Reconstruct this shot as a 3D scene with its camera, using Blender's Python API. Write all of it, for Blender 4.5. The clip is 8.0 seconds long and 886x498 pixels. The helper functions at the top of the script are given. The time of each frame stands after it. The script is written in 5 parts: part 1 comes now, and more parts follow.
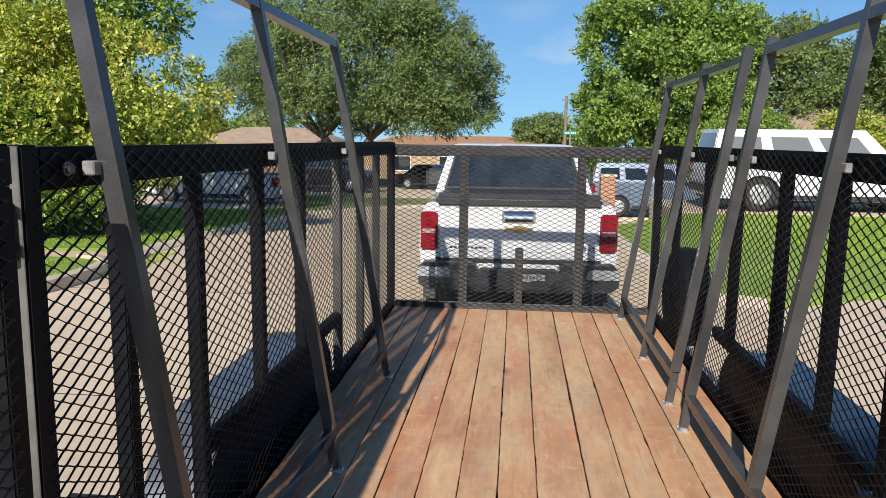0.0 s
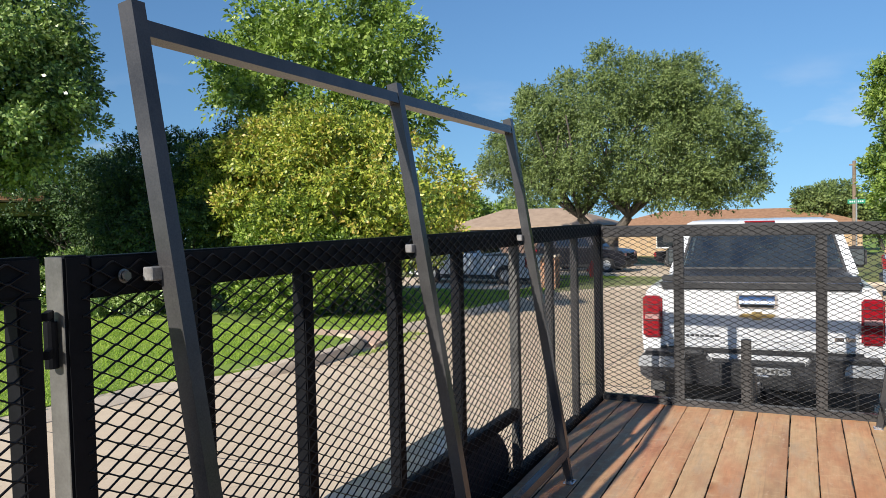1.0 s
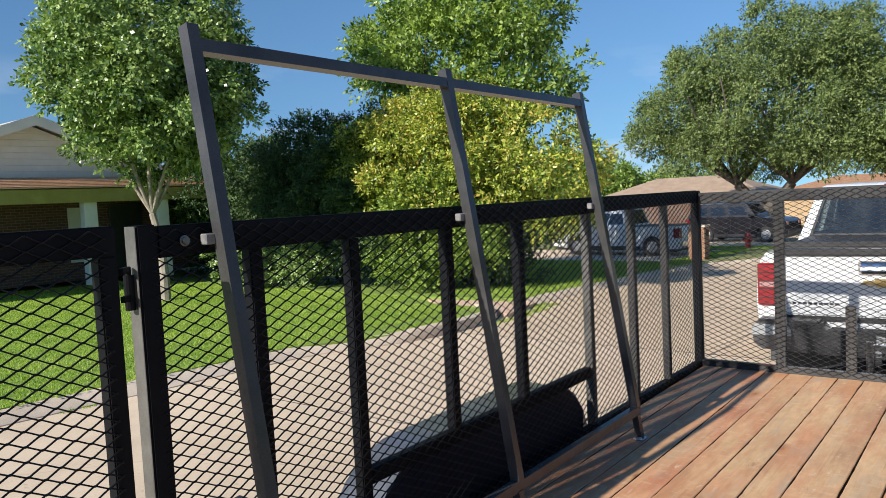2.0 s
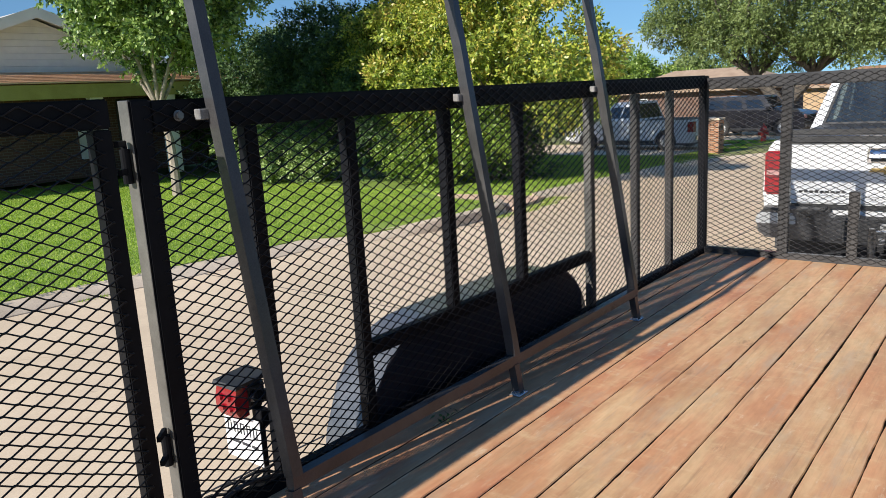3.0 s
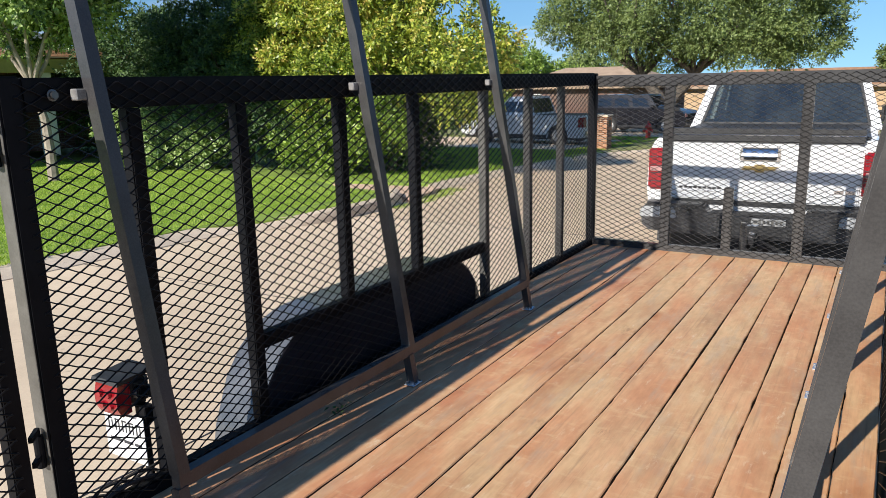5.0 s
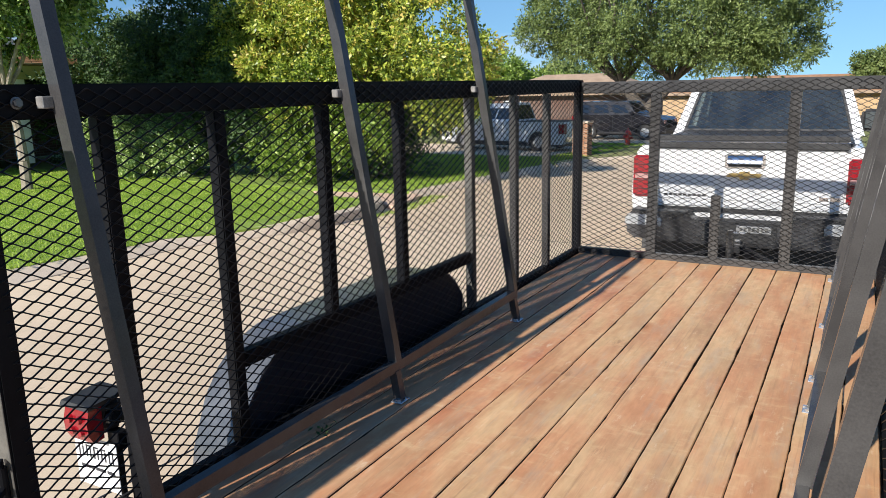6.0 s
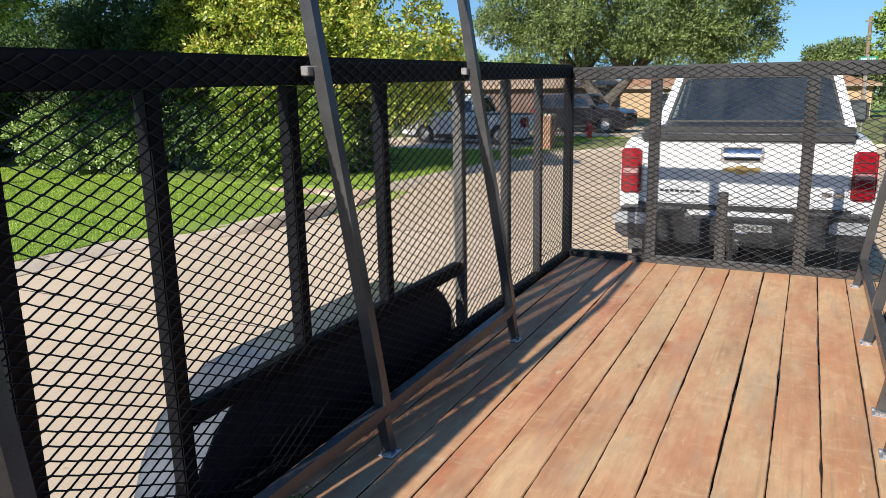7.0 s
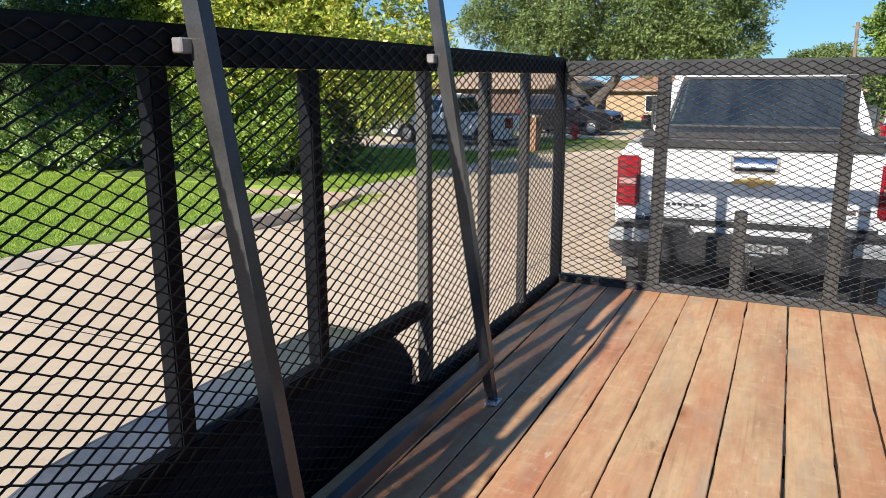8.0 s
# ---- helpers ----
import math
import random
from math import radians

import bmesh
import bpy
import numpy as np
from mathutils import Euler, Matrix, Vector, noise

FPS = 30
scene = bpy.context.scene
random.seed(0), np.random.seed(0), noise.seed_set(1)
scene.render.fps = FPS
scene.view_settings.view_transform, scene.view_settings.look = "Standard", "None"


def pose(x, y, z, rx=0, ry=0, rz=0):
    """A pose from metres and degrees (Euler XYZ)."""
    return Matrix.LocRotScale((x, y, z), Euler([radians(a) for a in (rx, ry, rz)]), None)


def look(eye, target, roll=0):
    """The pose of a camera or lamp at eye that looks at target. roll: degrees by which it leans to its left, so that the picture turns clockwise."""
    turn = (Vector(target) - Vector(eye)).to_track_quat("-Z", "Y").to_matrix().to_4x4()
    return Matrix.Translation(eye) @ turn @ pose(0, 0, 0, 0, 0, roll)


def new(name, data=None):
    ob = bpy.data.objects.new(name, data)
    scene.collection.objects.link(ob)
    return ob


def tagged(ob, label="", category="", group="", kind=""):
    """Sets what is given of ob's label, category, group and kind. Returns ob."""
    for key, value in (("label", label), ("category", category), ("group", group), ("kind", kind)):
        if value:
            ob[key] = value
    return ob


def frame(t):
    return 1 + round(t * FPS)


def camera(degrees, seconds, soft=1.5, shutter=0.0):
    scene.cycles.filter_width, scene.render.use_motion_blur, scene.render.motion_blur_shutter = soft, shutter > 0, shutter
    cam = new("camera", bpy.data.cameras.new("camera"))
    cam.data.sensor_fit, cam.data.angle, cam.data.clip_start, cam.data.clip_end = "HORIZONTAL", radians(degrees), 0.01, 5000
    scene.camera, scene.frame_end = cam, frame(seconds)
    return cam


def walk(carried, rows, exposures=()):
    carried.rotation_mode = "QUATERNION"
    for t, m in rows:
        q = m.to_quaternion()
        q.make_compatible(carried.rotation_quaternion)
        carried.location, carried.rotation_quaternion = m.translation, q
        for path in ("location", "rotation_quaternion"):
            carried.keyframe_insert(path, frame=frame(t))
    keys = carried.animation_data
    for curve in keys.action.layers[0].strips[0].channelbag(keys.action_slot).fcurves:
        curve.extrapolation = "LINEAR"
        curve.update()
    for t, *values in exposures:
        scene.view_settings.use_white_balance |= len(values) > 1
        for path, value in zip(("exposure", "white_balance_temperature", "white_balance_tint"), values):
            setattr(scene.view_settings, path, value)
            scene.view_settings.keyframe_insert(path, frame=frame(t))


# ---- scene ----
cam = camera(61.5, 8.0, soft=0.5)
PATH = [
    (0, (0.009, 0.073, 1.906), (-0.18, 2.042, 1.613), 0.8),
    (0.2, (0.1, 0.148, 1.918), (-0.262, 2.094, 1.643), 1.1),
    (0.5, (0.2, 0.28, 1.908), (-0.35, 2.19, 1.683), 0.6),
    (0.7, (0.289, 0.358, 1.93), (-0.408, 2.224, 1.756), 0.3),
    (1, (0.405, 0.415, 1.939), (-0.463, 2.215, 1.859), -1.4),
    (1.2, (0.527, 0.424, 1.945), (-0.446, 2.171, 1.907), -2.0),
    (2.3, (0.996, 0.341, 1.885), (-0.257, 1.884, 1.665), -3.2),
    (2.5, (1.003, 0.352, 1.864), (-0.249, 1.884, 1.574), -3.3),
    (3, (1.006, 0.355, 1.847), (-0.227, 1.876, 1.442), -3.3),
    (3.5, (1.012, 0.34, 1.83), (-0.17, 1.886, 1.367), -3.0),
    (4, (1.017, 0.355, 1.832), (-0.082, 1.959, 1.36), -2.4),
    (4.5, (1.013, 0.358, 1.844), (-0.023, 2.007, 1.388), -1.7),
    (6, (0.928, 0.44, 1.847), (-0.031, 2.143, 1.422), -1.3),
    (6.5, (0.688, 0.655, 1.825), (-0.225, 2.381, 1.396), -1.5),
    (6.8, (0.562, 0.785, 1.802), (-0.320, 2.528, 1.374), -1.4),
    (7, (0.512, 0.904, 1.795), (-0.345, 2.656, 1.352), -1.2),
    (7.3, (0.446, 1.130, 1.766), (-0.376, 2.895, 1.310), -1.1),
    (7.5, (0.424, 1.280, 1.784), (-0.402, 3.045, 1.337), -1.3),
    (7.7, (0.357, 1.429, 1.786), (-0.478, 3.193, 1.350), -1.2),
    (8, (0.250, 1.652, 1.760), (-0.566, 3.422, 1.315), -0.2),
]
walk(cam, [(t, look(eye, target, roll)) for t, eye, target, roll in PATH], [(0, 0.38), (1.2, 0.46), (2.3, 0.50), (4, 0.55), (7.2, 0.57), (8, 0.65)])

# ---- world, sun ----
SUN = Vector((-0.17, -1.0, 0.588)).normalized()
world = bpy.data.worlds.new("world")
scene.world = world
world.use_nodes = True
wn, wl = world.node_tree.nodes, world.node_tree.links
sky = wn.new("ShaderNodeTexSky")
sky.sky_type, sky.sun_disc = "NISHITA", False
sky.sun_elevation = math.asin(SUN.z)
sky.sun_rotation = math.atan2(SUN.x, SUN.y)
sky.air_density, sky.dust_density, sky.ozone_density = 1.0, 0.0, 1.0
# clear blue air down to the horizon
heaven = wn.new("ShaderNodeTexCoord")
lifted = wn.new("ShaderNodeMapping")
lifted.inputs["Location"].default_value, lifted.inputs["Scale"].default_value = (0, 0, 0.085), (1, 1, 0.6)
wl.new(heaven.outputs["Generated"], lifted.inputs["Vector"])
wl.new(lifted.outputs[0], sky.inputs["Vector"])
tint = wn.new("ShaderNodeMix")
tint.data_type, tint.blend_type = "RGBA", "MULTIPLY"
tint.inputs[0].default_value, tint.inputs[7].default_value = 1.0, (0.56, 0.83, 1.12, 1)
wl.new(sky.outputs[0], tint.inputs[6])
# a few small white clouds
drift = wn.new("ShaderNodeMapping")
drift.inputs["Scale"].default_value = (3.2, 3.2, 10.0)
wl.new(heaven.outputs["Generated"], drift.inputs["Vector"])
puff = wn.new("ShaderNodeTexNoise")
puff.inputs["Scale"].default_value, puff.inputs["Detail"].default_value = 1.3, 7.0
wl.new(drift.outputs[0], puff.inputs["Vector"])
edge = wn.new("ShaderNodeMapRange")
edge.inputs[1].default_value, edge.inputs[2].default_value = 0.54, 0.70
edge.inputs[3].default_value, edge.inputs[4].default_value = 0.0, 0.8
wl.new(puff.outputs["Fac"], edge.inputs[0])
cloudy = wn.new("ShaderNodeMix")
cloudy.data_type = "RGBA"
cloudy.inputs[7].default_value = (9.0, 9.4, 10.0, 1)
height = wn.new("ShaderNodeSeparateXYZ")
wl.new(heaven.outputs["Generated"], height.inputs[0])
low = wn.new("ShaderNodeMapRange")
low.inputs[1].default_value, low.inputs[2].default_value = 0.07, 0.19
low.inputs[3].default_value, low.inputs[4].default_value = 1.0, 0.0
wl.new(height.outputs[2], low.inputs[0])
both = wn.new("ShaderNodeMath")
both.operation = "MULTIPLY"
wl.new(edge.outputs[0], both.inputs[0])
wl.new(low.outputs[0], both.inputs[1])
wl.new(both.outputs[0], cloudy.inputs[0])
wl.new(tint.outputs[2], cloudy.inputs[6])
wl.new(cloudy.outputs[2], wn["Background"].inputs["Color"])
wn["Background"].inputs["Strength"].default_value = 0.070
sun = new("sun", bpy.data.lights.new("sun", "SUN"))
sun.data.energy, sun.data.angle, sun.data.color = 5.0, radians(0.55), (1.0, 0.94, 0.85)
sun.matrix_world = look(SUN * 60, (0, 0, 0))


# ---- materials ----
def shader(name):
    m = bpy.data.materials.new(name)
    m.use_nodes = True
    n, l = m.node_tree.nodes, m.node_tree.links
    return m, n, l, n["Principled BSDF"]


def noise_node(n, l, vec, scale, detail=4.0, rough=0.55):
    t = n.new("ShaderNodeTexNoise")
    t.inputs["Scale"].default_value, t.inputs["Detail"].default_value, t.inputs["Roughness"].default_value = scale, detail, rough
    l.new(vec, t.inputs["Vector"])
    return t.outputs["Fac"]


def ramp(n, l, fac, stops):
    r = n.new("ShaderNodeValToRGB")
    while len(r.color_ramp.elements) < len(stops):
        r.color_ramp.elements.new(0.5)
    for e, (p, c) in zip(r.color_ramp.elements, stops):
        e.position, e.color = p, (*c, 1) if len(c) == 3 else c
    l.new(fac, r.inputs["Fac"])
    return r.outputs["Color"]


def mixed(n, l, fac, a, b, mode="MIX"):
    x = n.new("ShaderNodeMix")
    x.data_type, x.blend_type = "RGBA", mode
    for sock, v in ((x.inputs[0], fac), (x.inputs[6], a), (x.inputs[7], b)):
        if isinstance(v, (int, float)):
            sock.default_value = v
        elif isinstance(v, tuple):
            sock.default_value = (*v, 1)
        else:
            l.new(v, sock)
    return x.outputs[2]


def arith(n, l, op, a, b=0.5):
    x = n.new("ShaderNodeMath")
    x.operation = op
    for sock, v in zip(x.inputs, (a, b)):
        if isinstance(v, (int, float)):
            sock.default_value = v
        else:
            l.new(v, sock)
    return x.outputs[0]


def bumped(n, l, bsdf, height, strength, distance=0.01):
    b = n.new("ShaderNodeBump")
    b.inputs["Strength"].default_value, b.inputs["Distance"].default_value = strength, distance
    l.new(height, b.inputs["Height"])
    l.new(b.outputs["Normal"], bsdf.inputs["Normal"])


def coords(n, l, stretch=(1, 1, 1), shift=False):
    c = n.new("ShaderNodeTexCoord")
    m = n.new("ShaderNodeMapping")
    m.inputs["Scale"].default_value = stretch
    l.new(c.outputs["Object"], m.inputs["Vector"])
    if shift:
        o = n.new("ShaderNodeObjectInfo")
        s = n.new("ShaderNodeVectorMath")
        s.operation = "SCALE"
        s.inputs[0].default_value = (7.3, 31.7, 3.1)
        l.new(o.outputs["Random"], s.inputs["Scale"])
        l.new(s.outputs[0], m.inputs["Location"])
        return m.outputs[0], o.outputs["Random"]
    return m.outputs[0]


def surface(name, a, b, scale=8.0, fine=90.0, rough=0.5, spread=0.15, metal=0.0, bump=0.15, depth=0.004, coat=0.0, spec=0.5):
    """A surface of two tones: broad stains and fine grain, with uneven gloss and relief."""
    m, n, l, s = shader(name)
    v = coords(n, l)
    broad, grain = noise_node(n, l, v, scale), noise_node(n, l, v, fine, 3.0)
    f = arith(n, l, "ADD", arith(n, l, "MULTIPLY", broad, 0.7), arith(n, l, "MULTIPLY", grain, 0.3))
    l.new(ramp(n, l, f, [(0.36, a), (0.64, b)]), s.inputs["Base Color"])
    r = arith(n, l, "ADD", arith(n, l, "MULTIPLY", broad, spread), rough - spread / 2)
    l.new(r, s.inputs["Roughness"])
    s.inputs["Metallic"].default_value, s.inputs["Coat Weight"].default_value = metal, coat
    s.inputs["Specular IOR Level"].default_value = spec
    if bump:
        bumped(n, l, s, f, bump, depth)
    return m


def wood_planks(name, hues, rust):
    m, n, l, s = shader(name)
    v, rnd = coords(n, l, (1.15, 0.34, 1.15), True)
    g, _ = coords(n, l, (95, 2.6, 95), True)
    broad, patch, grain = noise_node(n, l, v, 3.4, 5.0, 0.6), noise_node(n, l, v, 4.2, 5.0, 0.6), noise_node(n, l, g, 1.0, 4.0, 0.6)
    shade = arith(n, l, "ADD", arith(n, l, "MULTIPLY", rnd, 0.12), arith(n, l, "MULTIPLY", patch, 0.88))
    # boards run from pinkish orange to yellow tan and greyed tan
    hue = ramp(n, l, shade, list(zip((0.36, 0.46, 0.54, 0.64), hues)))
    c = mixed(n, l, 1.0, hue, ramp(n, l, broad, [(0.30, (0.76, 0.74, 0.72)), (0.48, (0.97, 0.97, 0.97)), (0.68, (1.12, 1.15, 1.18))]), "MULTIPLY")
    c = mixed(n, l, 0.55, c, ramp(n, l, noise_node(n, l, v, 26.0, 5.0, 0.65), [(0.34, (0.80, 0.77, 0.74)), (0.52, (1.0, 1.0, 1.0)), (0.68, (1.12, 1.13, 1.14))]), "MULTIPLY")
    c = mixed(n, l, 0.35, c, ramp(n, l, grain, [(0.32, (0.80, 0.78, 0.76)), (0.55, (1.03, 1.03, 1.03))]), "MULTIPLY")
    # dark checks along the grain
    hv, _ = coords(n, l, (60, 1.5, 60), True)
    c = mixed(n, l, ramp(n, l, noise_node(n, l, hv, 1.0, 3.0, 0.5), [(0.62, (0, 0, 0)), (0.74, (0.34, 0.34, 0.34))]), c, (0.22, 0.12, 0.065))
    # pale scuffs, dark scuffs and small knots
    sv, _ = coords(n, l, (26, 7, 26), True)
    c = mixed(n, l, ramp(n, l, noise_node(n, l, sv, 1.0, 6.0, 0.7), [(0.60, (0, 0, 0)), (0.72, (0.6, 0.6, 0.6))]), c, (0.72, 0.58, 0.40))
    stain = ramp(n, l, noise_node(n, l, v, 9.0, 6.0, 0.72), [(0.27, (0.42, 0.40, 0.38)), (0.36, (1, 1, 1))])
    c = mixed(n, l, 0.7, c, stain, "MULTIPLY")
    k = n.new("ShaderNodeTexVoronoi")
    k.inputs["Scale"].default_value, k.inputs["Randomness"].default_value = 1.0, 1.0
    kv, _ = coords(n, l, (4.2, 1.9, 1.0), True)
    l.new(kv, k.inputs["Vector"])
    knot = ramp(n, l, k.outputs["Distance"], [(0.035, (0.14, 0.10, 0.08)), (0.06, (0.55, 0.42, 0.32)), (0.10, (0.85, 0.75, 0.62)), (0.20, (1, 1, 1))])
    picked = ramp(n, l, k.outputs["Color"], [(0.50, (0, 0, 0)), (0.52, (1, 1, 1))])
    c = mixed(n, l, picked, c, mixed(n, l, 1.0, c, knot, "MULTIPLY"))
    # pale saw marks across the boards, rusty patches and greyed wear
    cv, _ = coords(n, l, (8.0, 20, 8.0), True)
    c = mixed(n, l, ramp(n, l, noise_node(n, l, cv, 1.0, 5.0, 0.65), [(0.55, (0, 0, 0)), (0.72, (0.36, 0.36, 0.36))]), c, (0.74, 0.56, 0.32))
    rv, _ = coords(n, l, (3.4, 0.9, 3.4), True)
    c = mixed(n, l, ramp(n, l, noise_node(n, l, rv, 1.7, 5.0, 0.65), [(0.52, (0, 0, 0)), (0.66, (rust, rust, rust))]), c, (0.53, 0.21, 0.09))
    gv, _ = coords(n, l, (6.0, 1.1, 6.0), True)
    c = mixed(n, l, ramp(n, l, noise_node(n, l, gv, 1.3, 6.0, 0.7), [(0.54, (0, 0, 0)), (0.70, (0.5, 0.5, 0.5))]), c, (0.40, 0.335, 0.25))
    l.new(c, s.inputs["Base Color"])
    l.new(arith(n, l, "ADD", arith(n, l, "MULTIPLY", broad, 0.3), 0.40), s.inputs["Roughness"])
    bumped(n, l, s, arith(n, l, "ADD", arith(n, l, "MULTIPLY", grain, 0.6), broad), 0.4, 0.004)
    return m


def concrete(name, a, b):
    m, n, l, s = shader(name)
    v = coords(n, l)
    broad, mid, grit = noise_node(n, l, v, 0.35, 5.0), noise_node(n, l, v, 3.0, 6.0, 0.65), noise_node(n, l, v, 70.0, 3.0, 0.7)
    f = arith(n, l, "ADD", arith(n, l, "MULTIPLY", broad, 0.4), arith(n, l, "ADD", arith(n, l, "MULTIPLY", mid, 0.3), arith(n, l, "MULTIPLY", grit, 0.3)))
    c = ramp(n, l, f, [(0.33, a), (0.62, b)])
    spots = ramp(n, l, noise_node(n, l, v, 13.0, 3.0, 0.5), [(0.24, (0.5, 0.48, 0.46)), (0.34, (1, 1, 1))])
    c = mixed(n, l, 0.55, c, spots, "MULTIPLY")
    cr = n.new("ShaderNodeTexVoronoi")
    cr.feature = "DISTANCE_TO_EDGE"
    cr.inputs["Scale"].default_value = 0.23
    dv = mixed(n, l, 0.12, v, n.new("ShaderNodeTexNoise").outputs["Color"], "ADD")
    l.new(dv, cr.inputs["Vector"])
    c = mixed(n, l, 0.22, c, ramp(n, l, cr.outputs["Distance"], [(0.0015, (0.35, 0.33, 0.31)), (0.004, (1, 1, 1))]), "MULTIPLY")
    l.new(c, s.inputs["Base Color"])
    s.inputs["Roughness"].default_value = 0.88
    bumped(n, l, s, f, 0.4, 0.006)
    return m


def leafy(name, tones, rough=0.6, through_light=0.3):
    """Leaves: a tone of its own for each leaf, broad patches, a little light let through."""
    m, n, l, s = shader(name)
    g = n.new("ShaderNodeNewGeometry")
    v = coords(n, l)
    f = arith(n, l, "ADD", arith(n, l, "MULTIPLY", g.outputs["Random Per Island"], 0.36), arith(n, l, "MULTIPLY", noise_node(n, l, v, 0.9, 4.0), 0.64))
    c = ramp(n, l, f, [(0.30 + 0.40 * i / (len(tones) - 1), t) for i, t in enumerate(tones)])
    l.new(c, s.inputs["Base Color"])
    s.inputs["Roughness"].default_value = rough
    t = n.new("ShaderNodeBsdfTranslucent")
    l.new(mixed(n, l, 1.0, c, (1.0, 1.1, 0.45), "MULTIPLY"), t.inputs["Color"])
    mx = n.new("ShaderNodeMixShader")
    mx.inputs[0].default_value = through_light
    l.new(s.outputs[0], mx.inputs[1])
    l.new(t.outputs[0], mx.inputs[2])
    l.new(mx.outputs[0], n["Material Output"].inputs["Surface"])
    return m


def bricks(name, tones, mortar, w=0.2, h=0.072):
    m, n, l, s = shader(name)
    c = n.new("ShaderNodeTexCoord")
    x = n.new("ShaderNodeSeparateXYZ")
    l.new(c.outputs["Object"], x.inputs[0])
    y = n.new("ShaderNodeCombineXYZ")
    l.new(arith(n, l, "ADD", x.outputs[0], x.outputs[1]), y.inputs[0])
    l.new(x.outputs[2], y.inputs[1])
    b = n.new("ShaderNodeTexBrick")
    b.inputs["Scale"].default_value, b.inputs["Brick Width"].default_value, b.inputs["Row Height"].default_value = 1.0, w, h
    b.inputs["Mortar Size"].default_value = 0.008
    b.inputs["Color1"].default_value, b.inputs["Color2"].default_value, b.inputs["Mortar"].default_value = (*tones[0], 1), (*tones[1], 1), (*mortar, 1)
    l.new(y.outputs[0], b.inputs["Vector"])
    f = noise_node(n, l, c.outputs["Object"], 2.0, 5.0)
    l.new(mixed(n, l, 0.5, b.outputs["Color"], ramp(n, l, f, [(0.3, (0.55, 0.55, 0.55)), (0.7, (1, 1, 1))]), "MULTIPLY"), s.inputs["Base Color"])
    s.inputs["Roughness"].default_value = 0.85
    bumped(n, l, s, b.outputs["Fac"], -0.6, 0.008)
    return m


def glazing(name, tint, rough=0.03):
    m, n, l, s = shader(name)
    s.inputs["Base Color"].default_value = (*tint, 1)
    s.inputs["Roughness"].default_value, s.inputs["IOR"].default_value = rough, 1.5
    s.inputs["Specular IOR Level"].default_value = 1.0
    return m


WOOD = wood_planks("tan_deck_wood", [(0.54, 0.265, 0.130), (0.575, 0.325, 0.168), (0.595, 0.375, 0.195), (0.56, 0.375, 0.21)], 0.28)
REDWOOD = wood_planks("reddish_deck_wood", [(0.45, 0.18, 0.09), (0.53, 0.235, 0.12), (0.58, 0.30, 0.155), (0.57, 0.335, 0.18)], 0.55)
BLACK = surface("black_painted_steel", (0.0035, 0.004, 0.0055), (0.009, 0.0095, 0.012), 6, 160, 0.54, 0.2, 0.0, 0.12, 0.002, spec=0.10)
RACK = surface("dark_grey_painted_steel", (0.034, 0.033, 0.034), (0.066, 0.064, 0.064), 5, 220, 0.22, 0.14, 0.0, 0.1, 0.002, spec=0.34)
# sunlight on the rear posts put into a grey; also the pickup plate's characters
GREYPOST = surface("sunlit_post_and_plate_grey", (0.085, 0.082, 0.075), (0.155, 0.15, 0.138), 9, 140, 0.45, 0.2, 0.2, 0.12, 0.002)
PALEPOST = surface("pale_grey_steel", (0.05, 0.049, 0.046), (0.13, 0.125, 0.115), 7, 120, 0.5, 0.2, 0.0, 0.12, 0.002)
BRACKET = surface("bare_dull_steel", (0.16, 0.155, 0.15), (0.34, 0.33, 0.32), 30, 200, 0.4, 0.15, 0.3, 0.05, 0.001)
ZINC = surface("zinc_plated_steel", (0.48, 0.49, 0.51), (0.68, 0.69, 0.71), 40, 300, 0.22, 0.15, 0.7, 0.05, 0.001)
FENDER = surface("dusty_black_fender_paint", (0.052, 0.059, 0.072), (0.105, 0.113, 0.128), 5, 80, 0.30, 0.12, 0.0, 0.08, 0.002, coat=0.35)
MESH = surface("black_expanded_metal", (0.004, 0.004, 0.004), (0.010, 0.009, 0.009), 30, 200, 0.34, 0.15, 0.0, 0.0, spec=0.25)
ALLOY = surface("bright_alloy", (0.36, 0.37, 0.38), (0.50, 0.51, 0.52), 10, 90, 0.42, 0.15, 0.45, 0.0)
RUBBER = surface("tyre_rubber", (0.014, 0.014, 0.014), (0.032, 0.031, 0.03), 10, 120, 0.75, 0.15, 0.0, 0.3, 0.003)
WHITE = surface("white_car_paint", (0.60, 0.61, 0.62), (0.68, 0.68, 0.68), 3, 60, 0.28, 0.1, 0.0, 0.0, coat=0.5)
SILVER = surface("pale_silver_car_paint", (0.60, 0.62, 0.64), (0.72, 0.73, 0.74), 3, 60, 0.3, 0.1, 0.15, 0.0, coat=0.5)
BLUE = surface("steel_blue_car_paint", (0.11, 0.14, 0.19), (0.16, 0.20, 0.27), 3, 60, 0.4, 0.1, 0.1, 0.0, coat=0.3, spec=0.3)
CARBLACK = surface("black_car_paint", (0.008, 0.008, 0.011), (0.014, 0.014, 0.018), 3, 60, 0.25, 0.08, 0.0, 0.0, coat=0.45, spec=0.35)
UNDERCOAT = surface("flat_black_undercoat", (0.005, 0.008, 0.016), (0.015, 0.019, 0.032), 9, 120, 0.45, 0.2, 0.0, 0.3, 0.003, spec=0.25)
PLASTIC = surface("black_plastic", (0.014, 0.014, 0.015), (0.032, 0.032, 0.033), 14, 200, 0.5, 0.15, 0.0, 0.15, 0.002)
CHROME = surface("chrome", (0.62, 0.63, 0.65), (0.74, 0.75, 0.77), 6, 90, 0.16, 0.1, 1.0, 0.0)
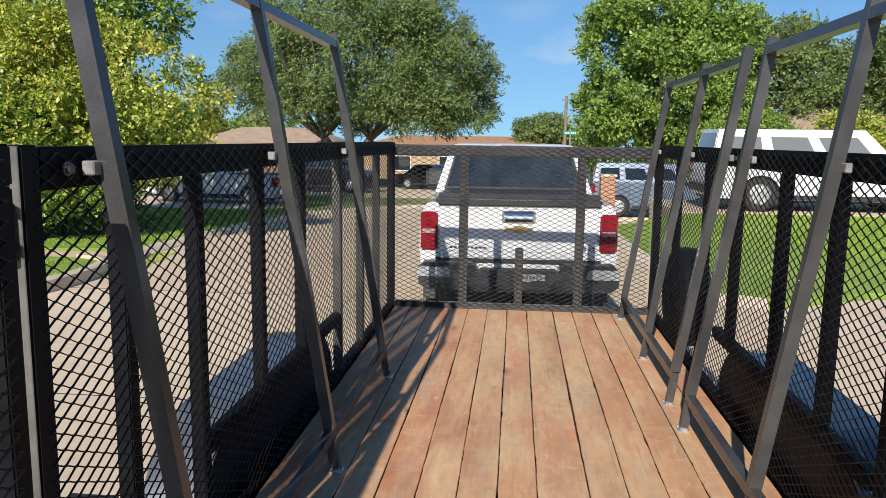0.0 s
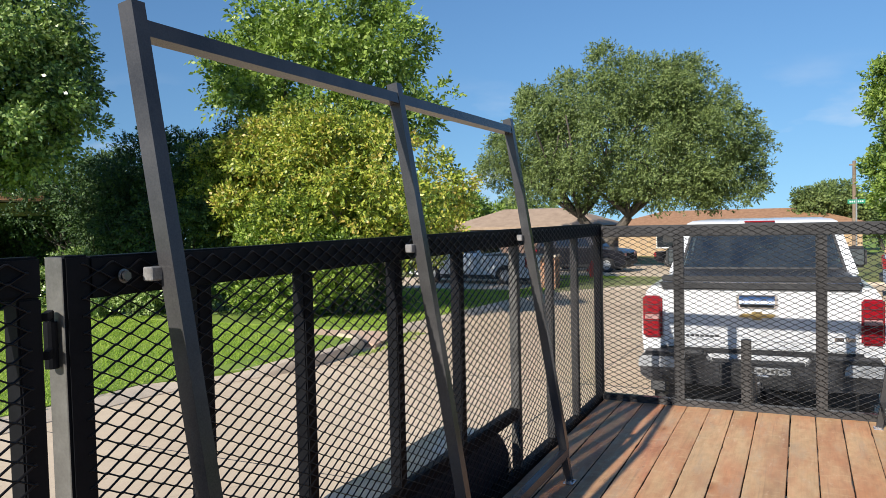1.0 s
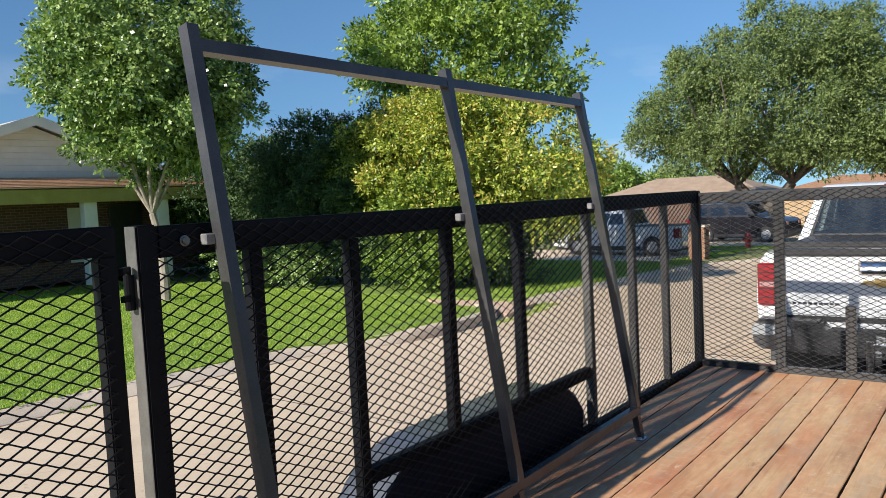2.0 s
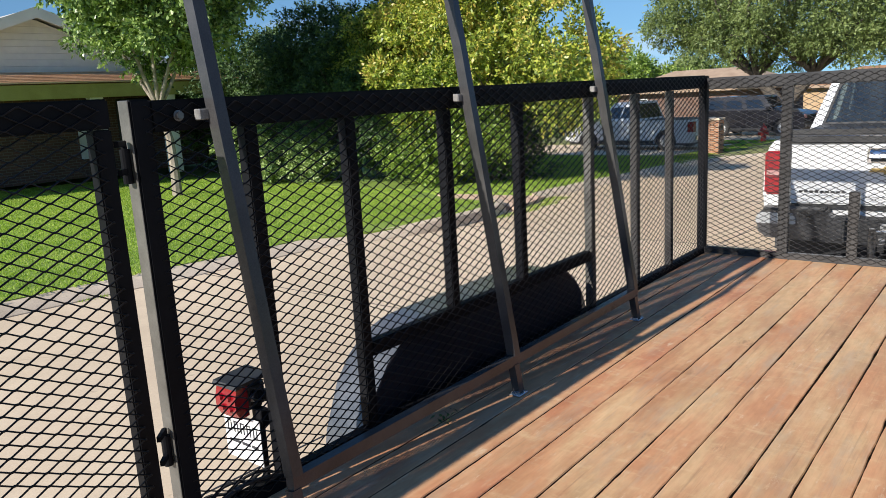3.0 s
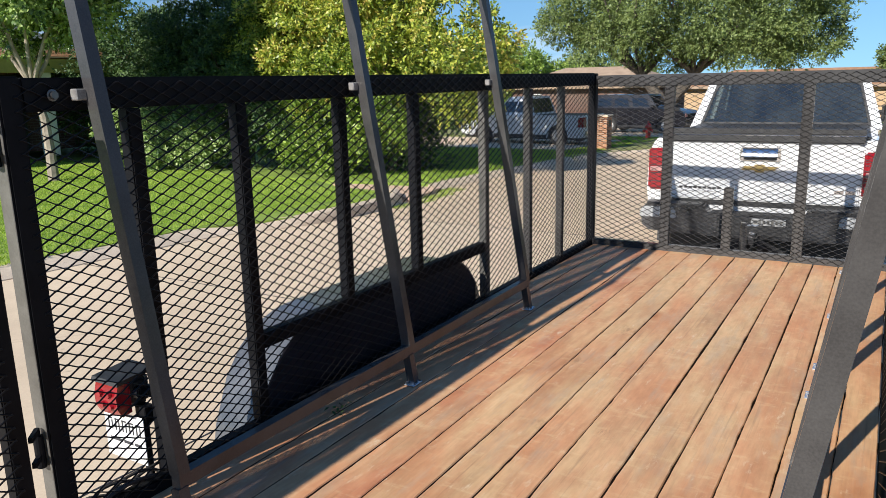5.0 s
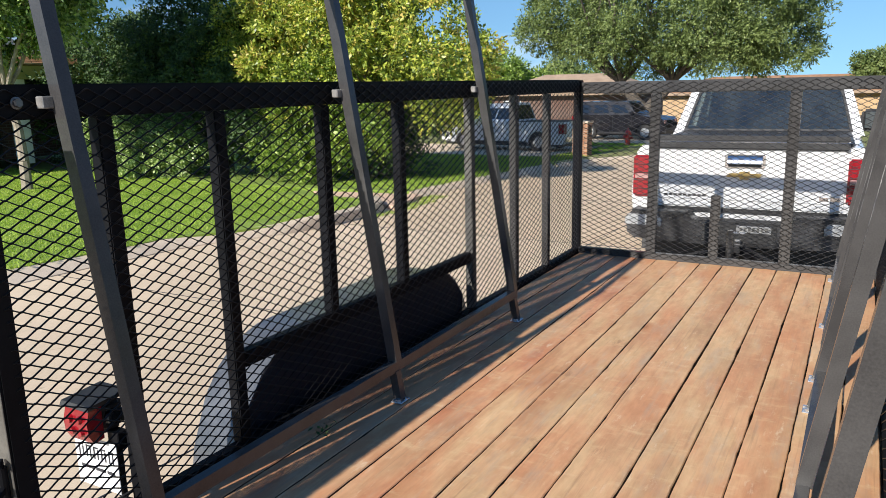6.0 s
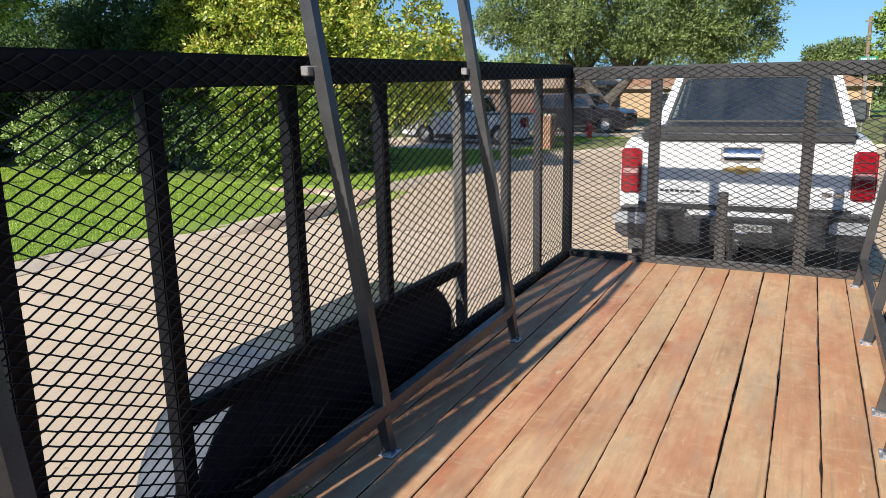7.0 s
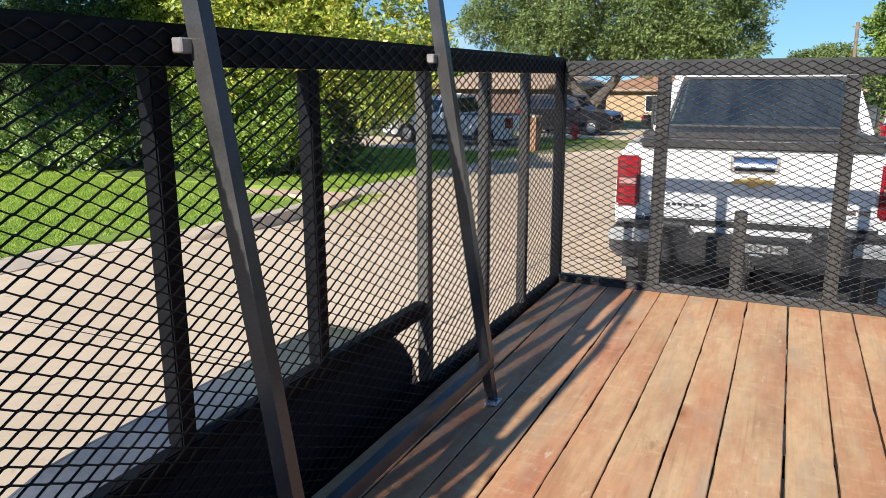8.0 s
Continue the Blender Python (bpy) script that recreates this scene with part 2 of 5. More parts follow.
GOLD = surface("gold_emblem", (0.32, 0.235, 0.085), (0.44, 0.33, 0.14), 20, 150, 0.3, 0.1, 0.8, 0.0)
REDLENS = surface("red_lens", (0.19, 0.004, 0.009), (0.28, 0.008, 0.015), 30, 200, 0.14, 0.05, 0.0, 0.15, 0.002, coat=0.6)
CLEARLENS = surface("clear_lens", (0.34, 0.18, 0.17), (0.46, 0.28, 0.26), 30, 200, 0.15, 0.05, 0.0, 0.1, 0.002)
PLATE = surface("white_plate", (0.66, 0.67, 0.68), (0.78, 0.78, 0.78), 20, 150, 0.4, 0.1, 0.0, 0.05, 0.001)
DIMPLATE = surface("shaded_plate", (0.20, 0.205, 0.21), (0.32, 0.32, 0.32), 20, 150, 0.45, 0.1, 0.0, 0.05, 0.001)
INK = surface("dark_ink", (0.02, 0.022, 0.03), (0.035, 0.037, 0.045), 40, 200, 0.6, 0.1, 0.0, 0.0)
ROAD = concrete("road_concrete", (0.50, 0.388, 0.268), (0.71, 0.565, 0.40))
KERB = concrete("kerb_concrete", (0.40, 0.32, 0.235), (0.72, 0.59, 0.45))
WALK = concrete("pinkish_walk_concrete", (0.50, 0.34, 0.24), (0.70, 0.50, 0.37))
ROADTAN = concrete("older_tan_road_concrete", (0.46, 0.35, 0.232), (0.66, 0.515, 0.355))
DRYLAWN = surface("dry_olive_lawn", (0.13, 0.16, 0.04), (0.24, 0.24, 0.08), 1.2, 40, 0.9, 0.1, 0.0, 0.8, 0.03)
PALEROOF = surface("pale_grey_shingles", (0.42, 0.41, 0.39), (0.54, 0.53, 0.50), 4, 30, 0.9, 0.1, 0.0, 0.5, 0.02)
SOIL = surface("lawn_soil_and_thatch", (0.15, 0.23, 0.03), (0.24, 0.34, 0.05), 1.2, 45, 0.9, 0.1, 0.0, 0.8, 0.03)
GRASS = leafy("grass_blades", [(0.18, 0.30, 0.026), (0.28, 0.42, 0.042), (0.38, 0.52, 0.07), (0.46, 0.54, 0.12)], 0.6, 0.4)
BARK = surface("grey_brown_bark", (0.055, 0.045, 0.037), (0.13, 0.11, 0.088), 9, 60, 0.9, 0.1, 0.0, 0.9, 0.02)
PALEBARK = surface("pale_smooth_bark", (0.20, 0.165, 0.125), (0.36, 0.31, 0.25), 8, 60, 0.85, 0.1, 0.0, 0.6, 0.01)
PEAR = leafy("pear_leaves", [(0.04, 0.08, 0.022), (0.135, 0.225, 0.06), (0.28, 0.39, 0.12), (0.48, 0.58, 0.24)], 0.33, 0.24)
DARKLEAF = leafy("dark_evergreen_leaves", [(0.017, 0.042, 0.012), (0.046, 0.096, 0.024), (0.11, 0.18, 0.05)], 0.62, 0.15)
GOLDLEAF = leafy("yellow_green_leaves", [(0.045, 0.082, 0.013), (0.22, 0.30, 0.040), (0.48, 0.53, 0.082), (0.56, 0.42, 0.11)], 0.42, 0.25)
BRIGHTLEAF = leafy("bright_green_leaves", [(0.05, 0.10, 0.02), (0.23, 0.335, 0.068), (0.44, 0.55, 0.14)], 0.40, 0.38)
OLIVELEAF = leafy("olive_green_leaves", [(0.05, 0.10, 0.018), (0.22, 0.33, 0.055), (0.44, 0.55, 0.12)], 0.40, 0.36)
OAKLEAF = leafy("grey_green_leaves", [(0.055, 0.085, 0.028), (0.165, 0.225, 0.068), (0.28, 0.345, 0.12)], 0.5, 0.25)
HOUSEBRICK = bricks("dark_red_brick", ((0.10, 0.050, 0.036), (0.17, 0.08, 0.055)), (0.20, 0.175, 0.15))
TANBRICK = bricks("tan_brick", ((0.46, 0.29, 0.14), (0.56, 0.37, 0.19)), (0.46, 0.40, 0.32))
POSTBRICK = bricks("orange_brick", ((0.36, 0.155, 0.075), (0.47, 0.23, 0.12)), (0.42, 0.36, 0.29))
SIDING = surface("pale_painted_siding", (0.66, 0.67, 0.66), (0.76, 0.77, 0.75), 3, 60, 0.7, 0.1, 0.0, 0.2, 0.004)
TRIMPAINT = surface("olive_yellow_trim_paint", (0.30, 0.27, 0.07), (0.40, 0.36, 0.11), 3, 60, 0.6, 0.1, 0.0, 0.1, 0.003)
SHINGLE = surface("orange_brown_shingles", (0.26, 0.135, 0.07), (0.40, 0.22, 0.12), 4, 30, 0.9, 0.1, 0.0, 0.6, 0.02)
TANROOF = surface("tan_shingles", (0.28, 0.20, 0.14), (0.38, 0.28, 0.20), 2, 20, 0.9, 0.1, 0.0, 0.5, 0.02)
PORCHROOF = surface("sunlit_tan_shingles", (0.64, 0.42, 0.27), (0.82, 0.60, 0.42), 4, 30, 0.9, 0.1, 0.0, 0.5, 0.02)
STEELDARK = surface("dull_dark_bumper_chrome", (0.09, 0.09, 0.095), (0.20, 0.20, 0.21), 7, 60, 0.30, 0.2, 0.9, 0.05, 0.001)
HYDRANTRED = surface("red_hydrant_paint", (0.30, 0.018, 0.014), (0.42, 0.03, 0.02), 8, 80, 0.45, 0.15, 0.0, 0.1, 0.003)
EDGEWOOD = surface("dark_plank_edges", (0.045, 0.026, 0.016), (0.11, 0.062, 0.036), 14, 90, 0.9, 0.1, 0.0, 0.4, 0.003)
POLEWOOD = surface("weathered_pole_wood", (0.17, 0.12, 0.085), (0.28, 0.21, 0.15), 6, 60, 0.9, 0.1, 0.0, 0.5, 0.01)
SIGNGREEN = surface("green_sign_sheet", (0.0, 0.16, 0.085), (0.01, 0.22, 0.12), 6, 60, 0.4, 0.1, 0.0, 0.0)
GLASS = glazing("tinted_car_glass", (0.010, 0.013, 0.017))
REARGLASS = surface("dusty_tinted_glass", (0.018, 0.026, 0.032), (0.070, 0.090, 0.098), 1.6, 30, 0.06, 0.05, 0.0, 0.0, spec=0.9)


def tinted(name, tint, gloss):
    """Tinted glass that is seen through and mirrors a little, more at a slant."""
    m, n, l, s = shader(name)
    t, g, w, mx = n.new("ShaderNodeBsdfTransparent"), n.new("ShaderNodeBsdfGlossy"), n.new("ShaderNodeLayerWeight"), n.new("ShaderNodeMixShader")
    t.inputs["Color"].default_value = (*tint, 1)
    g.inputs["Roughness"].default_value = 0.025
    w.inputs["Blend"].default_value = 0.25
    l.new(arith(n, l, "ADD", arith(n, l, "MULTIPLY", w.outputs["Fresnel"], 0.8), gloss), mx.inputs[0])
    l.new(t.outputs[0], mx.inputs[1])
    l.new(g.outputs[0], mx.inputs[2])
    v = coords(n, l, (1, 1, 0.35))
    dust, d = n.new("ShaderNodeBsdfDiffuse"), n.new("ShaderNodeMixShader")
    dust.inputs["Color"].default_value = (0.34, 0.37, 0.36, 1)
    l.new(ramp(n, l, noise_node(n, l, v, 3.5, 5.0, 0.6), [(0.36, (0.02, 0.02, 0.02)), (0.66, (0.075, 0.075, 0.075))]), d.inputs[0])
    l.new(mx.outputs[0], d.inputs[1])
    l.new(dust.outputs[0], d.inputs[2])
    l.new(d.outputs[0], n["Material Output"].inputs["Surface"])
    return m


CABGLASS = tinted("tinted_cab_glass", (0.50, 0.56, 0.54), 0.10)
SMOKEGLASS = glazing("smoked_glass", (0.15, 0.155, 0.145), 0.08)
HOUSEGLASS = glazing("house_window_glass", (0.02, 0.025, 0.03))
DARKPAINT = surface("dark_door_paint", (0.018, 0.022, 0.02), (0.035, 0.04, 0.037), 6, 60, 0.5, 0.1, 0.0, 0.1, 0.002)


# ---- mesh helpers ----
def link(name, bm, material, parent=None, label="", smooth=False):
    me = bpy.data.meshes.new(name)
    bmesh.ops.recalc_face_normals(bm, faces=bm.faces)
    bm.to_mesh(me)
    bm.free()
    me.materials.append(material)
    if smooth:
        for p in me.polygons:
            p.use_smooth = True
    ob = new(name, me)
    if parent:
        ob.parent = parent
    if label:
        ob["label"] = label
    return ob


def part(name, bm, material, parent, label="", smooth=False):
    return link(name, bm, material, parent, label, smooth)


def thing(name, label, category, group="", at=(0, 0, 0), turn=0.0):
    e = new(name)
    e.empty_display_size = 0.1
    e.matrix_basis = pose(*at, 0, 0, turn)
    return tagged(e, label, category, group)


def bevelled(bm, w, segments=1, angle=0.5):
    if w:
        es = [e for e in bm.edges if len(e.link_faces) == 2 and e.calc_face_angle(0) > angle]
        bmesh.ops.bevel(bm, geom=es, offset=w, segments=segments, affect="EDGES", clamp_overlap=True)
    return bm


def boxes(specs, bevel=0.0, segments=1):
    """A mesh of axis-aligned boxes (x0, x1, y0, y1, z0, z1)."""
    bm = bmesh.new()
    for x0, x1, y0, y1, z0, z1 in specs:
        r = bmesh.ops.create_cube(bm, size=1)
        bmesh.ops.transform(bm, matrix=Matrix.LocRotScale(((x0 + x1) / 2, (y0 + y1) / 2, (z0 + z1) / 2), None, (x1 - x0, y1 - y0, z1 - z0)), verts=r["verts"])
    return bevelled(bm, bevel, segments)


def bar(p, q, w, h, side=(1, 0, 0), bevel=0.004, bm=None):
    """A rectangular tube from p to q: w across 'side', h across the third way."""
    own = bm is None
    bm = bm or bmesh.new()
    p, q = Vector(p), Vector(q)
    d = (q - p).normalized()
    s = (Vector(side) - d * d.dot(Vector(side))).normalized()
    u = d.cross(s)
    vs = [[bm.verts.new(c + s * (w / 2 * a) + u * (h / 2 * b)) for a, b in ((-1, -1), (1, -1), (1, 1), (-1, 1))] for c in (p, q)]
    for i in range(4):
        j = (i + 1) % 4
        bm.faces.new((vs[0][i], vs[0][j], vs[1][j], vs[1][i]))
    bm.faces.new(vs[0][::-1])
    bm.faces.new(vs[1])
    return bevelled(bm, bevel, 2) if own else bm


def rod(p, q, r0, r1=None, sides=12, bm=None):
    bm = bm or bmesh.new()
    r1 = r0 if r1 is None else r1
    p, q = Vector(p), Vector(q)
    d = q - p
    m = Matrix.Translation((p + q) / 2) @ d.to_track_quat("Z", "Y").to_matrix().to_4x4()
    bmesh.ops.create_cone(bm, cap_ends=True, segments=sides, radius1=r0, radius2=r1, depth=d.length, matrix=m)
    return bm


def turned(profile, sides=24, bm=None, at=Matrix(), closed=True):
    """A solid of revolution about z through (radius, height) pairs."""
    bm = bm or bmesh.new()
    rings = [[bm.verts.new(at @ Vector((r * math.cos(2 * math.pi * i / sides), r * math.sin(2 * math.pi * i / sides), z))) for i in range(sides)] for r, z in profile]
    for a, b in zip(rings, rings[1:]):
        for i in range(sides):
            j = (i + 1) % sides
            bm.faces.new((a[i], a[j], b[j], b[i]))
    if closed:
        bm.faces.new(rings[0][::-1])
        bm.faces.new(rings[-1])
    return bm


def slab(outline, lo, hi, axis="x", bevel=0.0, segments=2, bm=None):
    """A flat outline pushed from lo to hi along an axis; the outline's pairs are the other two coordinates in order."""
    own = bm is None
    bm = bm or bmesh.new()
    def at(u, v, w):
        return {"x": (w, u, v), "y": (u, w, v), "z": (u, v, w)}[axis]
    a = [bm.verts.new(at(u, v, lo)) for u, v in outline]
    b = [bm.verts.new(at(u, v, hi)) for u, v in outline]
    k = len(outline)
    for i in range(k):
        j = (i + 1) % k
        bm.faces.new((a[i], a[j], b[j], b[i]))
    bm.faces.new(a[::-1])
    bm.faces.new(b)
    return bevelled(bm, bevel, segments, 0.3) if own else bm


def raw(name, verts, faces, material, parent=None, label=""):
    me = bpy.data.meshes.new(name)
    k = len(faces[0])
    me.vertices.add(len(verts))
    me.vertices.foreach_set("co", np.asarray(verts, np.float32).ravel())
    f = np.asarray(faces, np.int32)
    me.loops.add(f.size)
    me.loops.foreach_set("vertex_index", f.ravel())
    me.polygons.add(len(f))
    me.polygons.foreach_set("loop_start", np.arange(0, f.size, k, dtype=np.int32))
    me.polygons.foreach_set("loop_total", np.full(len(f), k, np.int32))
    me.update(calc_edges=True)
    me.materials.append(material)
    ob = new(name, me)
    if parent:
        ob.parent = parent
    if label:
        ob["label"] = label
    return ob


def smooth_by_angle(ob, angle=35):
    for p in ob.data.polygons:
        p.use_smooth = True
    ob.data.set_sharp_from_angle(angle=radians(angle))
    return ob


SLOPE = 0.026


def gz(y, up=0.0):
    """The street's level at y: it falls gently away from the trailer."""
    return -0.10 - SLOPE * (y - 3.0) + up


def laid(bm):
    """Lays a level mesh on the falling street."""
    for v in bm.verts:
        v.co.z -= SLOPE * (v.co.y - 3.0)
    return bm


# ---- ground, road, kerbs, lawns ----
G = -0.10          # street level beside the trailer's wheels; its deck lies at 0.55
KL, KR = -7.0, 2.4


def arc(cx, cy, r, a0, a1, steps=10):
    return [(cx + r * math.cos(radians(a0 + (a1 - a0) * i / steps)), cy + r * math.sin(radians(a0 + (a1 - a0) * i / steps))) for i in range(steps + 1)]


def sheet(name, outline, up, material, label, category, thick=0.3):
    return tagged(link(name, laid(slab(outline, G + up - thick, G + up, "z")), material), label, category, kind="structure")


sheet("ground", [(-900, -300), (900, -300), (900, 1500), (-900, 1500)], -0.03, SOIL, "wide ground of grass and soil", "ground", 0.5)
# the street runs along y and bends to the right beyond the parked pickup
BX, BY, BR = KL + 10.0, 21.5, 10.0
bend = arc(BX, BY, BR, 180, 90, 16)
sheet("road", [(KL, -40), (KL, 9.99), (KR, 9.99), (KR, -40)], 0, ROAD, "pale concrete street with fine cracks", "road")
sheet("road_2", [(KL, 10.0), (KL, BY)] + bend[1:] + [(70, BY + BR), (70, 25.0), (5.0, 25.0), (KR, 23.0), (KR, 10.0)], 0, ROADTAN, "older tan concrete street beyond the pickup", "road")
tagged(link("trim", laid(boxes([(KL + 0.02, KR - 0.02, y - 0.006, y + 0.006, G - 0.01, G + 0.003) for y in (-8, -3.5, 1.0, 5.5, 10.0, 14.5, 19.0)] + [(-2.2, -2.188, -30, 21, G - 0.01, G + 0.0035)])), INK), "dark sealed joints between the concrete slabs", "joint", kind="structure")


SHEER = [(-0.02, -0.1), (-0.005, 0.05), (0.0, 0.12), (0.01, 0.165), (0.045, 0.182), (0.15, 0.186), (0.175, -0.1)]


def kerb(name, line, out, label, steep=None):
    """A rolled kerb: a step of 0.14 m along a line, on the side 'out' of it (1: to the right of the way); beyond y = steep it is a sheer, taller edge."""
    prof = [(-0.01, -0.1), (0.0, 0.012), (0.06, 0.045), (0.13, 0.080), (0.20, 0.106), (0.27, 0.118), (0.28, -0.1)]
    pts = [Vector((x, y, 0)) for x, y in line]
    wear = random.Random(len(line))
    bm = bmesh.new()
    rings = []
    for i, p in enumerate(pts):
        d = (pts[min(i + 1, len(pts) - 1)] - pts[max(i - 1, 0)]).normalized()
        s = Vector((d.y, -d.x, 0)) * out
        k = 0.0 if steep is None else min(max((p.y - steep) / 0.5, 0.0), 1.0)
        shape = [(u * (1 - k) + w * k, v * (1 - k) + z * k) for (u, v), (w, z) in zip(prof, SHEER)]
        rings.append([bm.verts.new(p + s * (u + wear.gauss(0, 0.006)) + Vector((0, 0, G + v + (wear.gauss(0, 0.004) if v > 0.02 else 0)))) for u, v in shape])
    for a, b in zip(rings, rings[1:]):
        for j in range(len(prof) - 1):
            bm.faces.new((a[j], a[j + 1], b[j + 1], b[j]))
    bm.faces.new(rings[0])
    bm.faces.new(rings[-1][::-1])
    return tagged(smooth_by_angle(link(name, laid(bm), KERB), 30), label, "kerb", kind="structure")


L0 = KL - 0.26
# the near kerb swings out towards the street, turns back and ends at a short concrete walk
SWING = [(KL, 7.2), (-6.90, 7.75), (-6.68, 8.25), (-6.48, 8.75), (-6.38, 9.3), (-6.34, 9.9), (-6.36, 10.5), (-6.44, 11.1), (-6.62, 11.65), (-6.95, 12.05), (-7.45, 12.25)]
kerb("kerb_1", [(KL, y) for y in np.arange(-20, 7.1, 0.5)] + SWING, -1, "pale worn concrete kerb beside the lawn", 8.6)
kerb("kerb_4", [(KL + 0.1, 13.5), (KL + 0.02, 14.2)] + [(KL, y) for y in np.arange(14.6, 21.6, 0.5)], -1, "shaded concrete kerb beyond the walk")
sheet("path", [(-6.45, 11.75), (-6.62, 12.5), (-6.88, 13.5), (-9.4, 13.1), (-8.4, 12.25), (-7.4, 12.2)], 0.07, WALK, "short pinkish concrete walk at the end of the kerb", "path")
kerb("kerb_2", arc(BX, BY, BR, 178, 90, 18) + [(12, BY + BR), (30, BY + BR)], -1, "pale concrete kerb at the outer bend")
kerb("kerb_3", [(30, 25.0), (5.4, 25.0)] + arc(KR + 1.6, 23.4, 1.6, 90, 180, 6) + [(KR, y) for y in np.arange(22.0, 11.6, -1.0)] + arc(KR + 1.2, 11.3, 1.2, 180, 260, 6), -1, "concrete kerb round the neighbour's lawn")
sheet("lawn_1", [(L0, -20), (L0, 7.25)] + [(x - 0.16, y + 0.02) for x, y in SWING[1:9]] + [(-7.0, 11.9), (-7.5, 12.1), (-8.5, 12.18), (-9.6, 12.9), (-40, 13.6), (-40, -20)], 0.125, SOIL, "mown green lawn in front of the brick house", "lawn")
sheet("lawn_2", [(L0, 13.6), (L0, 21.5)] + arc(BX, BY, BR + 0.17, 178, 164, 4) + [(-8.5, 24.4), (-40, 24.4), (-40, 13.61), (-9.5, 13.2)], 0.115, SOIL, "shaded grass under the bushes", "lawn")
sheet("driveway_1", [(-40, 24.42), (-8.52, 24.42), (-8.6, 31.5), (-40, 31.5)], 0.06, ROAD, "neighbour's shaded concrete driveway", "driveway")
sheet("lawn_3", [(-8.49, 24.42)] + arc(BX, BY, BR + 0.17, 163.5, 90, 14) + [(90, BY + BR + 0.17), (90, 75), (-40, 75), (-40, 31.6), (-8.5, 31.6)], 0.115, DRYLAWN, "dry olive neighbourhood grass beyond the bend", "lawn")
sheet("driveway_2", [(-16, 33.6), (-2.0, 33.6), (-2.0, 46), (-16, 46)], 0.13, ROAD, "concrete parking pad beyond the bend", "driveway")
sheet("driveway_3", [(KR, -20), (40, -20), (40, 12.4), (KR + 2.7, 11.1), (KR + 1.1, 10.1), (KR, 10.9)], 0.01, ROAD, "wide concrete driveway beside the trailer", "driveway")
# the neighbour's lawn rises to a driveway behind it
bm = bmesh.new()
rows = [[(KR + 0.25, 11.2, gz(11.2, 0.12)), (KR + 1.3, 10.25, gz(10.2, 0.10)), (KR + 2.7, 11.15, gz(11, 0.10)), (40, 12.6, gz(12.6, 0.10))],
        [(KR + 0.25, 14.0, gz(14, 0.13)), (KR + 1.3, 13.8, 0.05), (KR + 2.7, 14.0, 0.10), (40, 14.6, 0.12)],
        [(KR + 0.25, 20.6, gz(20.6, 0.13)), (KR + 1.3, 17.3, 0.31), (KR + 2.7, 17.3, 0.33), (40, 17.3, 0.33)]]
vs = [[bm.verts.new(c) for c in r] for r in rows]
for a, b in zip(vs, vs[1:]):
    for i in range(3):
        bm.faces.new((a[i], a[i + 1], b[i + 1], b[i]))
r = bmesh.ops.extrude_face_region(bm, geom=bm.faces[:])
for v in [g for g in r["geom"] if isinstance(g, bmesh.types.BMVert)]:
    v.co.z = -1.2
tagged(link("lawn_4", bm, SOIL), "green lawn rising to the neighbour's driveway", "lawn", kind="structure")
tagged(link("driveway_4", slab([(KR + 1.3, 17.31), (40, 17.31), (40, 21.0), (KR + 1.3, 21.0)], -1.2, 0.34, "z"), ROAD), "neighbour's raised concrete driveway", "driveway", kind="structure")


def grass(name, regions, count, label, seed):
    """Blades on rectangles (x0, x1, y0, y1, level at y0, level at y1)."""
    rng = np.random.default_rng(seed)
    vs = []
    area = np.array([(r[1] - r[0]) * (r[3] - r[2]) for r in regions])
    for r, k in zip(regions, (count * area / area.sum()).astype(int)):
        x, y = rng.uniform(r[0], r[1], k), rng.uniform(r[2], r[3], k)
        z = r[4] + (r[5] - r[4]) * (y - r[2]) / (r[3] - r[2])
        h, a, w = rng.uniform(0.016, 0.045, k), rng.uniform(0, 6.283, k), rng.uniform(0.005, 0.010, k)
        lean = rng.normal(0, 0.018, (k, 2))
        p = np.stack([x, y, z - 0.002], 1)
        d = np.stack([np.cos(a) * w, np.sin(a) * w, 0 * a], 1)
        tip = p + np.stack([lean[:, 0], lean[:, 1], h], 1)
        vs.append(np.stack([p - d, p + d, tip], 1).reshape(-1, 3))
    v = np.concatenate(vs)
    ob = raw(name, v, np.arange(len(v)).reshape(-1, 3), GRASS)
    return tagged(ob, label, "grass", kind="stuff")


def flat(x0, x1, y0, y1, up):
    return (x0, x1, y0, y1, gz(y0, up), gz(y1, up))


grass("lawn_grass", [flat(-13.5, L0, -1.0, 11.9, 0.125), flat(-13.5, -9.4, 11.9, 13.0, 0.125), flat(-9.6, L0, 13.8, 17.8, 0.115), flat(-13.5, L0, 17.8, 24.0, 0.115), flat(-22, -13.5, 11.0, 13.6, 0.125), flat(-22, -13.5, 2, 11.0, 0.125), flat(-7.0, -6.55, 9.0, 11.0, 0.125)], 245000, "short bright green grass blades of the sunlit lawn", 3)
grass("lawn_grass", [(KR + 2.7, 12, 11.4, 14.0, gz(11.4, 0.11), 0.105), (KR + 2.7, 12, 14.0, 17.2, 0.105, 0.33), (KR + 1.3, KR + 2.7, 11.2, 13.8, gz(11.2, 0.1), 0.06), (KR + 1.3, KR + 2.7, 13.8, 17.2, 0.06, 0.31)], 70000, "short green grass blades of the neighbour's lawn", 4)
